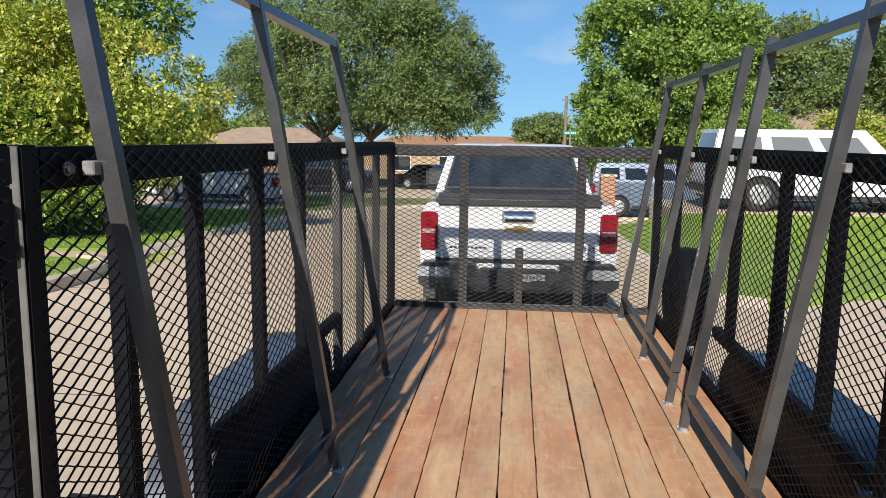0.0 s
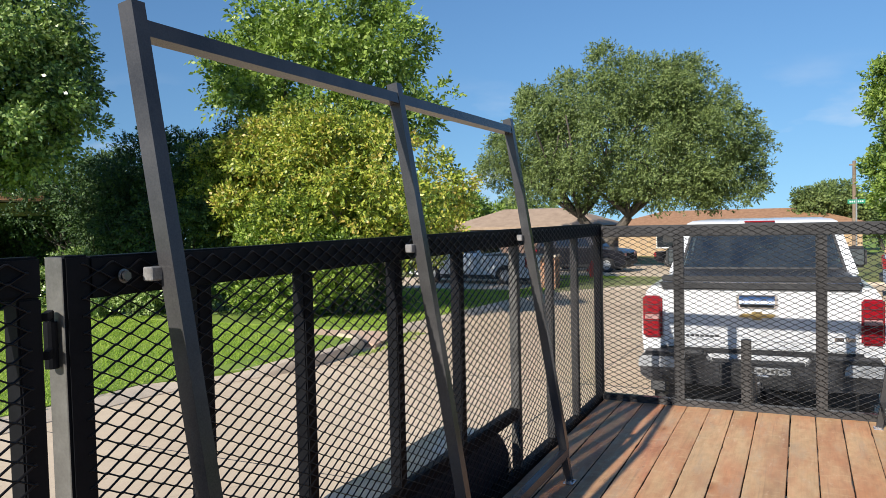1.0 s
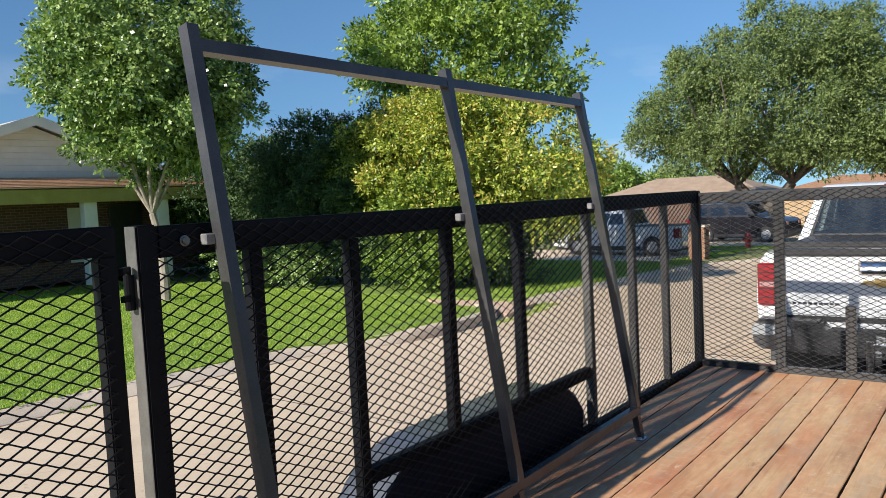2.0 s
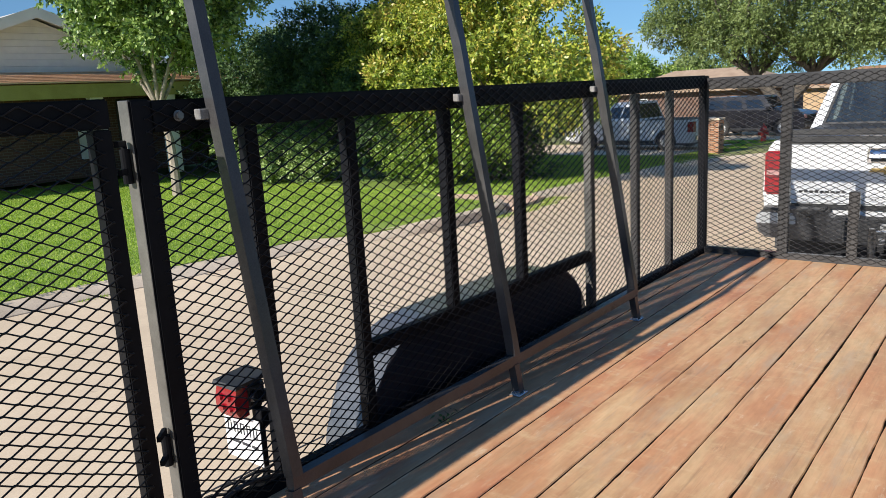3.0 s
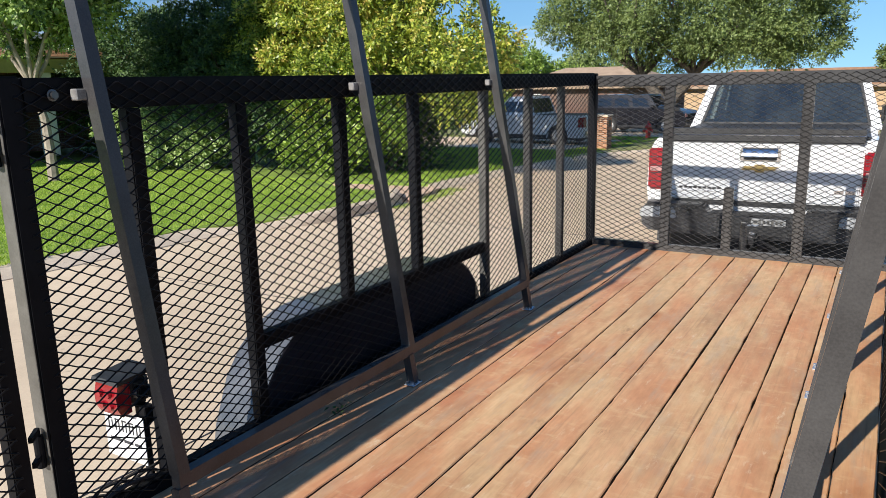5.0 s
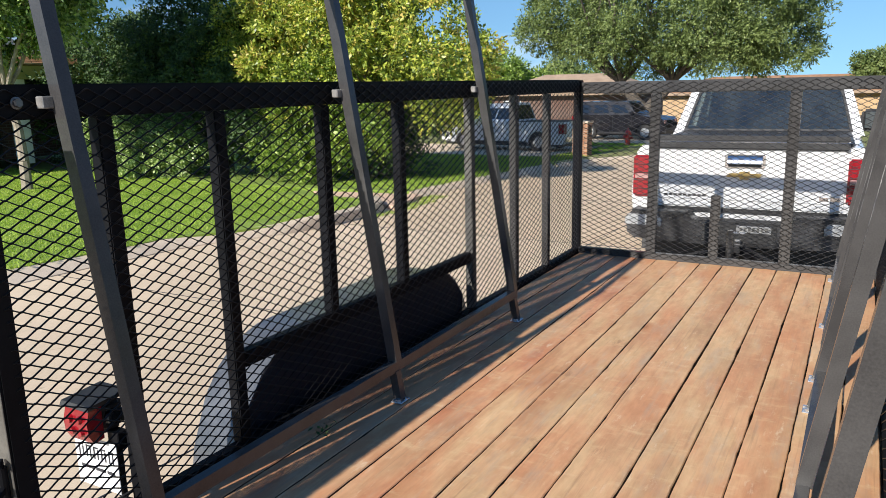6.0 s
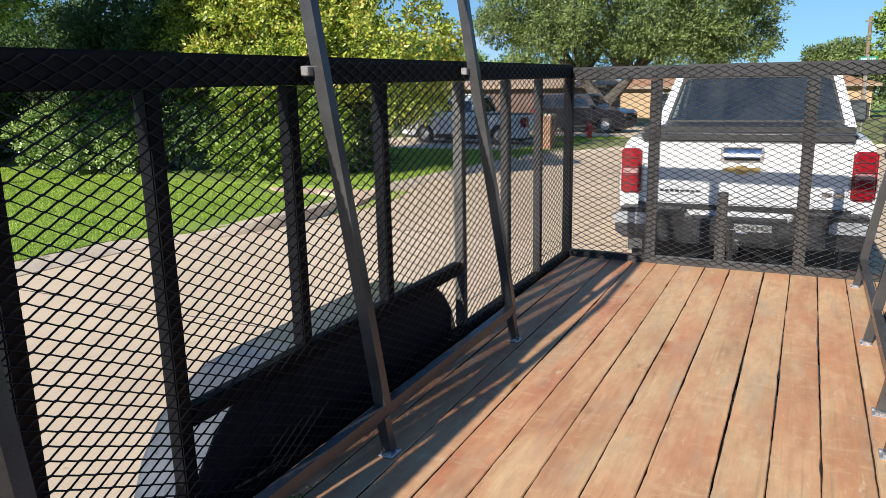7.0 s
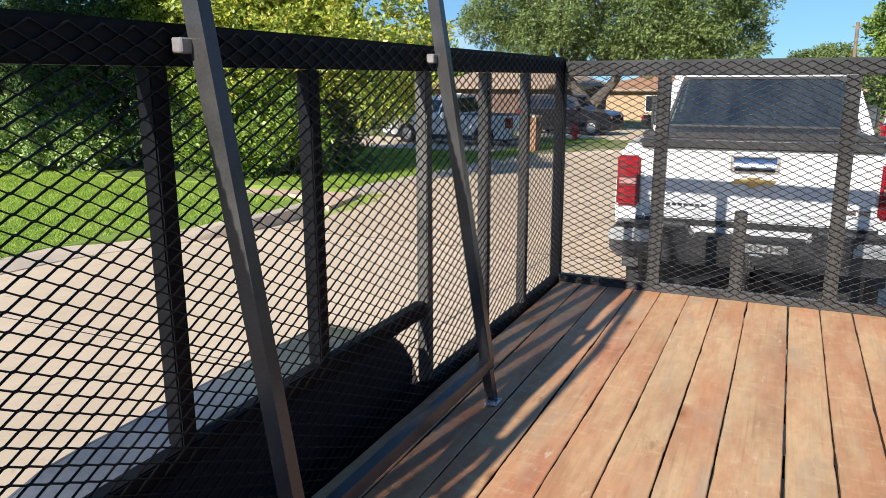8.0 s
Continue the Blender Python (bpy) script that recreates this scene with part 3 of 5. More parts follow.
tufts = [flat(L0 - 0.03, L0 + 0.07, y, y + 0.35, 0.128) for y in np.arange(-1, 7, 0.5)] + [flat(-6.40, -6.18, 10.9, 12.2, 0.0), flat(-6.62, -6.30, 12.2, 13.1, 0.0), flat(-6.9, -6.5, 13.1, 13.9, 0.0)] + [flat(KL - 0.02, KL + 0.05, 3.9, 4.3, 0.0), flat(-10.5, -6.5, 31.6, 33.4, 0.115), flat(-8.3, -7.3, 23.3, 31, 0.115)]
grass("verge_grass", tufts, 26000, "tufts of grass creeping over the kerb's back", 5)


# ---- the utility trailer ----
XL, XR, YB, YF, DECK, RAIL = -0.95, 1.08, 1.46, 5.945, 0.55, 1.866
trailer = thing("utility_trailer", "black steel utility trailer with expanded-metal sides and a red-brown plank deck", "trailer")
SEAMS = [-0.948, -0.806, -0.651, -0.496, -0.342, -0.186, -0.030, 0.127, 0.330, 0.484, 0.637, 0.793, 0.950, 1.078]


def expanded(name, u0, u1, v0, v1, place, parent, across=0.077, high=0.0367):
    """Expanded metal: zigzag strands that meet at their knuckles, tilted as the press leaves them. place maps (u, v, out)."""
    half, bond = across / 2, 0.0036
    cells = int((u1 - u0) / half)
    steps = [(u0 + i * half + d, 1 if i % 2 else -1) for i in range(cells + 1) for d in (-bond, bond)]
    verts, faces = [], []
    for k, v in enumerate(np.arange(v0 + high / 4, v1, high / 2)):
        sign = 1 if k % 2 else -1
        base = len(verts)
        for u, up in steps:
            z = v + sign * (high / 4 - 0.0006) * up
            for dv, dw in ((-0.0023, 0.0042), (0.0004, 0.0046), (0.0023, 0.0008), (-0.0004, 0.0)):
                verts.append(place(u, z + dv, dw))
        for i in range(len(steps) - 1):
            for j in range(4):
                a, b = base + 4 * i + j, base + 4 * i + (j + 1) % 4
                faces.append((a, b, b + 4, a + 4))
    return raw(name, verts, faces, MESH, parent)


LEFT_POSTS = [1.85, 2.29, 2.86, 3.43, 4.16, 4.775, 5.33]
RIGHT_POSTS = [1.85, 2.25, 2.72, 3.24, 3.88, 4.47, 5.25]
FEND = (2.29, 4.13)


def side(sign, posts):
    """One side wall: corner posts, rails, uprights, the bar over the fender and the expanded metal inside."""
    inner = XL if sign < 0 else XR
    o = lambda d: inner + sign * d
    def span(d0, d1):
        return min(o(d0), o(d1)), max(o(d0), o(d1))
    x0, x1 = span(0.008, 0.058)
    part("top_rail", boxes([(x0, x1, YB + 0.052, YF + 0.008, RAIL - 0.078, RAIL + 0.012)], 0.005, 2), BLACK, trailer)
    part("bottom_rail", boxes([(x0, x1, YB + 0.052, YF + 0.008, DECK - 0.06, DECK + 0.035)], 0.005, 2), BLACK, trailer)
    part("frame_channel", boxes([(x0, x1, YB - 0.05, YF + 0.06, DECK - 0.2, DECK - 0.064)], 0.005, 2), BLACK, trailer)
    a, b = span(0.004, 0.062)
    part("corner_post", boxes([(a, b, YB - 0.012, YB + 0.05, DECK - 0.06, RAIL + 0.016)], 0.005, 2), BLACK, trailer)
    # a paler plate puts the sun's light on the black post's rear face
    part("sunlit_face", boxes([(a + 0.003, b - 0.003, YB - 0.016, YB - 0.0125, DECK - 0.05, RAIL + 0.014)], 0.0015), GREYPOST, trailer, "grey plate that paints the sunlit rear face of the corner post")
    part("corner_post", boxes([(a, b, YF + 0.01, YF + 0.072, DECK - 0.06, RAIL + 0.009)], 0.006, 2), BLACK, trailer)
    for y in posts:
        over = FEND[0] + 0.1 < y < FEND[1] - 0.1
        # three front left posts take paler greys than the other uprights
        part("post", boxes([(x0 + 0.002, x1 - 0.002, y - 0.025, y + 0.025, DECK + 0.375 if over else DECK + 0.036, RAIL - 0.079)], 0.004, 2), {4.16: PALEPOST, 4.775: RACK, 5.33: RACK}.get(y, BLACK), trailer)
    part("fender_bar", boxes([(x0 + 0.002, x1 - 0.002, FEND[0] + 0.026, FEND[1] - 0.006, DECK + 0.315, DECK + 0.374)], 0.004, 2), BLACK, trailer)
    expanded("mesh", YB + 0.03, YF, DECK + 0.012, RAIL - 0.004, lambda u, v, w: (inner + sign * (0.006 - w), u, v), trailer)
    # fender: an inner plate and a broad rolled strip with sloping ends
    f0, f1 = FEND[0] - 0.02, FEND[1] + 0.06
    base, top = 0.30, DECK + 0.345
    curve = [(f0 - 0.03, base), (f0 + 0.01, base + 0.20), (f0 + 0.09, base + 0.385), (f0 + 0.17, top - 0.115), (f0 + 0.27, top - 0.042), (f0 + 0.40, top - 0.006), (f0 + 0.50, top)]
    curve += [(f0 + f1 - y, z) for y, z in curve[::-1]]
    back = [(y, z - 0.012) for y, z in curve]
    lip = [(y, z) for y, z in curve] + back[::-1]
    p, q = span(0.062, 0.285)
    smooth_by_angle(part("fender", slab(lip, p, q, "x"), FENDER, trailer, "dusty grey rolled steel fender"))
    p, q = span(0.280, 0.287)
    part("fender_edge", slab([(y, z + 0.001) for y, z in curve] + [(y + (0.03 if i < 7 else -0.03), z - 0.045) for i, (y, z) in list(enumerate(curve))[::-1]], p, q, "x"), FENDER, trailer)
    p, q = span(0.064, 0.07)
    part("fender_plate", slab([(y, z - 0.013) for y, z in curve[2:-2]] + [(curve[-3][0], 0.36), (curve[2][0], 0.36)], p, q, "x"), UNDERCOAT, trailer)
    for y in (2.78, 3.62):
        c = o(0.2)
        w = part("wheel", turned([(0.2, -0.10), (0.31, -0.10), (0.345, -0.075), (0.35, 0), (0.345, 0.075), (0.31, 0.10), (0.2, 0.10)], 32, None, Matrix.Translation((c, y, G + 0.35)) @ pose(0, 0, 0, 0, 90, 0), False), RUBBER, trailer, "black rubber tyre")
        part("rim", turned([(0.03, 0.06), (0.12, 0.05), (0.17, 0.02), (0.199, 0.09), (0.199, -0.09)], 24, None, Matrix.Translation((c, y, G + 0.35)) @ pose(0, 0, 0, 0, 90 * sign, 0)), FENDER, w)


side(-1, LEFT_POSTS)
side(1, RIGHT_POSTS)

# front wall: frame in the racks' grey, the sun's light put into its colour
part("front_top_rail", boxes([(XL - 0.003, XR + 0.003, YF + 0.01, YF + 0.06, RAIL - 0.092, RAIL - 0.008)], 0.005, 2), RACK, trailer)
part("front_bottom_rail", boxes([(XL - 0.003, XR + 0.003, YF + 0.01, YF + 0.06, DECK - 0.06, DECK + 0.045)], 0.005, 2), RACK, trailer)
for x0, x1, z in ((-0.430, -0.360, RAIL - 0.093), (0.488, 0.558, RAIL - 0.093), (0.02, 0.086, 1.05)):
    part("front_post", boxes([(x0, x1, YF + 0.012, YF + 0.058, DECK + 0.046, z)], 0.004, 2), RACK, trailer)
expanded("front_mesh", XL + 0.004, XR - 0.004, DECK + 0.012, RAIL - 0.012, lambda u, v, w: (u, YF + 0.008 - w, v), trailer)

# rear gate, swung open along the trailer's line
gate = Matrix.Translation((-0.913, YB - 0.072, 0.022)) @ pose(0, 0, 0, 0, 0, -1.0)


def on_gate(bm):
    bm.transform(gate)
    return bm


part("gate_rail", on_gate(boxes([(-0.05, 0, -1.95, -0.02, RAIL - 0.08, RAIL - 0.002)], 0.005, 2)), BLACK, trailer)
part("gate_rail", on_gate(boxes([(-0.05, 0, -1.95, -0.02, DECK - 0.04, DECK + 0.03)], 0.005, 2)), BLACK, trailer)
for y in (-1.95, -1.35, -0.7, -0.07):
    part("gate_post", on_gate(boxes([(-0.048, -0.002, y, y + 0.05, DECK + 0.031, RAIL - 0.081)], 0.004, 2)), BLACK, trailer)
expanded("gate_mesh", -1.94, -0.022, DECK + 0.0, RAIL - 0.004, lambda u, v, w: tuple(gate @ Vector((0.002 + w, u, v))), trailer)
for z in (1.725, 0.87):
    gx, gy, py = -0.935, YB - 0.075, YB - 0.030
    bm = bar((gx, gy, z + 0.040), (XL - 0.030, py, z + 0.040), 0.016, 0.012, (0, 0, 1), 0)
    bar((gx, gy, z - 0.036), (XL - 0.030, py, z - 0.036), 0.016, 0.012, (0, 0, 1), 0, bm)
    rod((XL - 0.030, py, z - 0.072), (XL - 0.030, py, z + 0.024), 0.0135, None, 12, bm)
    rod((XL - 0.030, py, z + 0.020), (XL - 0.030, py, z + 0.046), 0.008, None, 10, bm)
    part("hinge", bm, BLACK, trailer, "black looped steel hinge")

# tail lamp, licence plate, wiring on the rear left corner
lamp = part("tail_lamp", boxes([(-1.160, -1.050, 1.785, 1.865, 0.815, 0.915)], 0.015, 3), PLASTIC, trailer, "boxy trailer tail lamp with a red lens under a dark visor")
part("visor", slab([(1.728, 0.914), (1.735, 0.928), (1.875, 0.938), (1.875, 0.926)], -1.170, -1.036, "x", 0.003), PLASTIC, lamp, "dusty black visor")
smooth_by_angle(part("lens", slab([(1.742, 0.912), (1.730, 0.868), (1.732, 0.830), (1.748, 0.800), (1.784, 0.806), (1.784, 0.918)], -1.162, -1.050, "x", 0.008, 3), REDLENS, lamp, "red bulging lens"), 50)
for x, z in ((-1.13, 0.875), (-1.085, 0.878), (-1.12, 0.84), (-1.08, 0.838)):
    part("lens_bead", rod((x, 1.722, z), (x, 1.735, z), 0.010, 0.014, 10), REDLENS, lamp)
part("side_lens", rod((-1.050, 1.815, 0.866), (-1.032, 1.815, 0.866), 0.026, 0.022, 14), GLASS, lamp, "dark glossy side lens")
part("socket", rod((-1.050, 1.850, 0.858), (-1.030, 1.850, 0.858), 0.022, 0.018, 12), PLASTIC, lamp)
part("lamp_bracket", boxes([(-1.06, -1.01, 1.80, 1.84, 0.76, 0.82), (-1.04, -1.01, 1.80, 1.815, 0.48, 0.77)], 0.003), BLACK, trailer)
plate = part("licence_plate", boxes([(-1.215, -1.012, 1.790, 1.794, 0.615, 0.785)], 0.001), PLATE, trailer, "white plate with dark characters")
for i in range(5):
    part("marking", boxes([(-1.195 + 0.036 * i, -1.195 + 0.036 * i + 0.005, 1.788, 1.7895, 0.715, 0.757), (-1.195 + 0.036 * i, -1.195 + 0.036 * i + 0.022, 1.788, 1.7895, 0.752, 0.757), (-1.195 + 0.036 * i + 0.0175, -1.195 + 0.036 * i + 0.022, 1.788, 1.7895, 0.715, 0.749)]), INK, plate)
part("marking", boxes([(-1.19, -1.13, 1.788, 1.7895, 0.676, 0.686), (-1.12, -1.075, 1.788, 1.7895, 0.676, 0.686), (-1.065, -1.03, 1.788, 1.7895, 0.676, 0.686)]), INK, plate)

# loose loops of wiring on the bottom rail
rnd = random.Random(9)
for k in range(4):
    bm = bmesh.new()
    c = Vector((XL - 0.035 + rnd.gauss(0, 0.008), 1.60 + 0.05 * k, DECK + 0.052 + rnd.random() * 0.012))
    loop = [c + Vector((0.022 * math.cos(a), (0.075 + 0.015 * k) * math.sin(a), 0.014 * math.sin(2 * a + k))) for a in np.linspace(0, 6.283, 19)]
    for p, q in zip(loop, loop[1:]):
        rod(p, q, 0.006, None, 6, bm)
    part("cable", bm, PLASTIC, trailer, "black loop of wiring")

# tongue, coupler and jack
bm = bar((-0.62, YF + 0.05, 0.40), (0.03, 7.16, 0.40), 0.055, 0.1, (1, 0, 0), 0)
bar((0.75, YF + 0.05, 0.40), (0.10, 7.16, 0.40), 0.055, 0.1, (1, 0, 0), 0, bm)
part("tongue", bevelled(bm, 0.005), BLACK, trailer)
part("coupler", boxes([(0.02, 0.11, 7.1, 7.36, 0.40, 0.49)], 0.02, 2), STEELDARK, trailer)
part("jack", rod((0.055, 6.75, 0.12), (0.055, 6.75, 0.66), 0.028, None, 16), STEELDARK, trailer, "dull steel tongue jack")
part("jack_crank", rod((0.055, 6.75, 0.64), (0.17, 6.72, 0.645), 0.009), ZINC, trailer)

# spare wheel outside the right wall
sp = Matrix.Translation((1.255, 5.5, 0.80)) @ pose(0, 0, 0, 0, 90, 0)
spare = part("spare_wheel", turned([(0.2, -0.1), (0.31, -0.105), (0.35, -0.075), (0.36, 0), (0.35, 0.075), (0.31, 0.105), (0.2, 0.1)], 36, None, sp, False), RUBBER, trailer, "spare tyre on a dull steel rim")
part("rim", turned([(0.199, -0.09), (0.199, 0.02), (0.14, 0.04), (0.05, 0.0), (0.04, -0.05), (0.02, -0.06)], 24, None, sp), FENDER, spare)
part("spare_bracket", boxes([(1.15, 1.22, 5.46, 5.54, 0.76, 0.84)], 0.004), BLACK, trailer)


# ---- racks ----
def rack(label, group, ys, sign, foot, slope, top):
    """A leaning rack of square tubes: legs on stub feet, a bar low down and a beam along the top, tied to the side rail."""
    r = thing("leaning_rack", label, "rack", group)
    at = lambda z: sign * (foot + slope * (z - DECK))
    lo = DECK + 0.15
    for y in ys:
        part("leg", bar((at(lo + 0.018), y, lo + 0.018), (at(top), y, top), 0.044, 0.040), RACK, r)
        part("foot", bar((at(DECK) + 0.0, y - 0.012, DECK + 0.006), (at(lo - 0.02), y - 0.012, lo - 0.021), 0.036, 0.036), RACK, r)
        bm = boxes([(at(DECK) - 0.022 - 0.01 * (sign > 0), at(DECK) + 0.022 + 0.01 * (sign < 0), y - 0.056, y + 0.016, DECK + 0.001, DECK + 0.007)], 0.002)
        rod((at(DECK) - sign * 0.012, y - 0.043, DECK + 0.006), (at(DECK) - sign * 0.012, y - 0.043, DECK + 0.018), 0.011, None, 6, bm)
        rod((at(DECK) + sign * 0.004, y - 0.046, DECK + 0.006), (at(DECK) + sign * 0.004, y - 0.046, DECK + 0.016), 0.010, None, 8, bm)
        rod((at(DECK) - sign * 0.024, y + 0.0, DECK + 0.002), (at(DECK) - sign * 0.024, y + 0.0, DECK + 0.012), 0.008, None, 8, bm)
        part("foot_plate", bm, ZINC, r, "zinc foot plate with a bolt")
        rail = XL if sign < 0 else XR
        zb = RAIL - 0.035
        part("bracket", boxes([sorted((at(zb) + sign * 0.016, rail - sign * 0.004)) + [y - 0.050, y - 0.008, zb - 0.016, zb + 0.016]], 0.003), BRACKET, r, "bare steel bracket")
        if y > ys[0]:
            continue
        m = Matrix.Translation((rail - sign * 0.001, y - 0.10, zb)) @ pose(0, 0, 0, 0, -90 * sign, 0)
        bm = turned([(0.016, 0.0), (0.016, 0.003), (0.0125, 0.0035), (0.0125, 0.005)], 18, None, m)
        rod(m @ Vector((0, 0, 0.006)), m @ Vector((0, 0, 0.014)), 0.011, None, 6, bm)
        part("bolt", bm, STEELDARK, r, "dull zinc bolt with a round washer")
    for a, b in zip(ys, ys[1:]):
        part("top_beam", bar((at(top - 0.06), a + 0.021, top - 0.06), (at(top - 0.06), b - 0.021, top - 0.06), 0.040, 0.040, (sign * slope, 0, 1)), RACK, r)
    part("low_bar", bar((at(lo), ys[0] - 0.02, lo), (at(lo), ys[-1] + 0.02, lo), 0.036, 0.044), RACK, r)
    return r


rack("tall dark grey steel rack leaning on the trailer's side rail", "racks in the trailer", [1.69, 2.935, 4.16], -1, 0.696, 0.160, 2.46)
rack("shorter dark grey steel rack near the trailer's front", "racks in the trailer", [3.93, 4.75, 5.80], 1, 0.84, 0.155, 2.37)
rack("shorter dark grey steel rack near the trailer's rear", "racks in the trailer", [1.68, 2.62, 3.58], 1, 0.84, 0.155, 2.37)

# a sprig of leaves on the deck
bm = bmesh.new()
rnd = random.Random(5)
for i in range(16):
    c = Vector((-0.80 + rnd.gauss(0, 0.02), 2.52 + rnd.gauss(0, 0.03), DECK + 0.004 + rnd.random() * 0.03))
    e = Euler((rnd.uniform(-0.6, 0.6), rnd.uniform(-0.6, 0.6), rnd.uniform(0, 6.28))).to_matrix()
    bm.faces.new([bm.verts.new(c + e @ Vector(v)) for v in ((0, -0.014, 0), (0.006, 0, 0.003), (0, 0.014, 0), (-0.006, 0, 0.003))])
tagged(link("leaf_sprig", bm, DARKLEAF), "small dark green sprig of leaves lying on the deck", "leaves")


# ---- the white pickup that tows the trailer ----
def wheel(parent, x, y, z, r=0.38, w=0.26, axis="x", sign=1):
    turn = pose(0, 0, 0, 0, 90 * sign, 0) if axis == "x" else pose(0, 0, 0, -90 * sign, 0, 0)
    m = Matrix.Translation((x, y, z)) @ turn
    h = w / 2
    t = part("wheel", turned([(r * 0.6, -h), (r * 0.88, -h), (r * 0.98, -h * 0.7), (r, 0), (r * 0.98, h * 0.7), (r * 0.88, h), (r * 0.6, h)], 32, None, m, False), RUBBER, parent, "black rubber tyre")
    smooth_by_angle(t, 40)
    bm = turned([(r * 0.6, -h * 0.8), (r * 0.6, h * 0.85), (r * 0.55, h * 0.9), (r * 0.5, h * 0.55), (r * 0.16, h * 0.7), (r * 0.12, h * 0.9)], 24, None, m)
    for i in range(6):
        a = i * math.pi / 3
        p, q = Vector((math.cos(a) * r * 0.15, math.sin(a) * r * 0.15, h * 0.78)), Vector((math.cos(a) * r * 0.54, math.sin(a) * r * 0.54, h * 0.82))
        bar(m @ p, m @ q, 0.05, 0.03, m.to_3x3() @ Vector((-math.sin(a), math.cos(a), 0)), 0, bm)
    part("rim", bm, ALLOY, t, "bright alloy rim")
    return t


CX, TY = 0.05, 7.43
pickup = thing("pickup_truck", "white pickup truck with a black bed cover, coupled to the trailer", "truck")
# it stands on the falling street, turned a little from the trailer
pickup.matrix_basis = pose(CX, TY, 0.03) @ pose(0, 0, 0, 0, 0, 2.0) @ pose(-CX, -TY, 0)
sec = [(-0.90, 0.46), (-0.965, 0.58), (-0.985, 0.80), (-0.975, 1.05), (-0.945, 1.19), (-0.90, 1.25), (0.90, 1.25), (0.945, 1.19), (0.975, 1.05), (0.985, 0.80), (0.965, 0.58), (0.90, 0.46)]
smooth_by_angle(part("body", slab([(CX + x, z) for x, z in sec], TY + 0.02, 13.15, "y", 0.03, 2), WHITE, pickup), 30)
part("underbody", boxes([(CX - 0.80, CX + 0.80, TY + 0.15, 12.9, 0.10, 0.458)], 0.03), PLASTIC, pickup)
# cab: pillars, roof and tinted panes round a dark cabin
CLO = [(-0.965, 9.32), (0.965, 9.32), (0.965, 12.0), (-0.965, 12.0)]
CHI = [(-0.79, 9.66), (0.79, 9.66), (0.79, 11.2), (-0.79, 11.2)]


def cab_at(i, u, v, inset=0.0):
    """A point of the cab's side i (0 back, 1 right, 2 front, 3 left): u along it, v up from the belt to the roof."""
    p, q = Vector(CLO[i]).lerp(Vector(CLO[(i + 1) % 4]), u), Vector(CHI[i]).lerp(Vector(CHI[(i + 1) % 4]), u)
    c = p.lerp(q, v)
    mid = Vector((0, 10.6))
    c = c + (mid - c).normalized() * inset
    return Vector((CX + c.x, c.y, 1.225 + 0.575 * v))


def cab_panel(i, u0, u1, v0, v1, inset, thick, rounded=0.0):
    """A plate on a side of the cab, its upper corners rounded off."""
    k = rounded
    ring = [(u0, v0), (u1, v0), (u1, v1 - k), (u1 - 0.3 * k * 0.3, v1 - 0.3 * k), (u1 - 0.3 * k, v1), (u0 + 0.3 * k, v1), (u0 + 0.3 * k * 0.3, v1 - 0.3 * k), (u0, v1 - k)] if k else [(u0, v0), (u1, v0), (u1, v1), (u0, v1)]
    bm = bmesh.new()
    a = [bm.verts.new(cab_at(i, u, v, inset)) for u, v in ring]
    b = [bm.verts.new(cab_at(i, u, v, inset + thick)) for u, v in ring]
    for j in range(len(ring)):
        h = (j + 1) % len(ring)
        bm.faces.new((a[j], a[h], b[h], b[j]))
    bm.faces.new(a[::-1])
    bm.faces.new(b)
    return bm


bm = bmesh.new()
for z, k in ((1.738, 1.035), (1.785, 1.0), (1.812, 0.93), (1.822, 0.80)):
    ring = [bm.verts.new((CX + x * k, 10.43 + (y - 10.43) * k, z)) for x, y in CHI]
    if z > 1.74:
        for j in range(4):
            bm.faces.new((last[j], last[(j + 1) % 4], ring[(j + 1) % 4], ring[j]))
    else:
        bm.faces.new(ring[::-1])
    last = ring
bm.faces.new(last)
smooth_by_angle(part("roof", bevelled(bm, 0.012, 2), WHITE, pickup), 50)
for i, w in ((0, 0.05), (1, 0.10), (2, 0.05), (3, 0.10)):
    for u0, u1 in ((0.0, w), (1 - w, 1.0)):
        part("pillar", bevelled(cab_panel(i, u0, u1, 0.0, 0.93, 0.0, 0.05), 0.012, 2), WHITE, pickup)
part("belt", cab_panel(0, 0.02, 0.98, -0.02, 0.10, 0.004, 0.05), WHITE, pickup)
part("header", cab_panel(0, 0.02, 0.98, 0.90, 0.985, 0.002, 0.05), WHITE, pickup)
win = part("rear_window", cab_panel(0, 0.05, 0.95, 0.06, 0.115, 0.001, 0.02), PLASTIC, pickup, "dark tinted rear window")
for u0, u1, v0, v1 in ((0.048, 0.064, 0.116, 0.86), (0.936, 0.952, 0.116, 0.86), (0.048, 0.952, 0.861, 0.899)):
    part("window_frame", cab_panel(0, u0, u1, v0, v1, 0.001, 0.02), PLASTIC, win)
for u, w in ((0.064, 0.05), (0.936, -0.05)):
    bm = bmesh.new()
    fan = [(u, 0.861), (u, 0.72), (u + w * 0.12, 0.78), (u + w * 0.38, 0.83), (u + w, 0.861)]
    front, back = [[bm.verts.new(cab_at(0, p, q, d)) for p, q in fan] for d in (0.002, 0.02)]
    for j in range(5):
        bm.faces.new((front[j], front[(j + 1) % 5], back[(j + 1) % 5], back[j]))
    bm.faces.new(front)
    bm.faces.new(back[::-1])
    part("window_corner", bm, PLASTIC, win)
part("pane", cab_panel(0, 0.06, 0.94, 0.11, 0.87, 0.008, 0.006), CABGLASS, win)
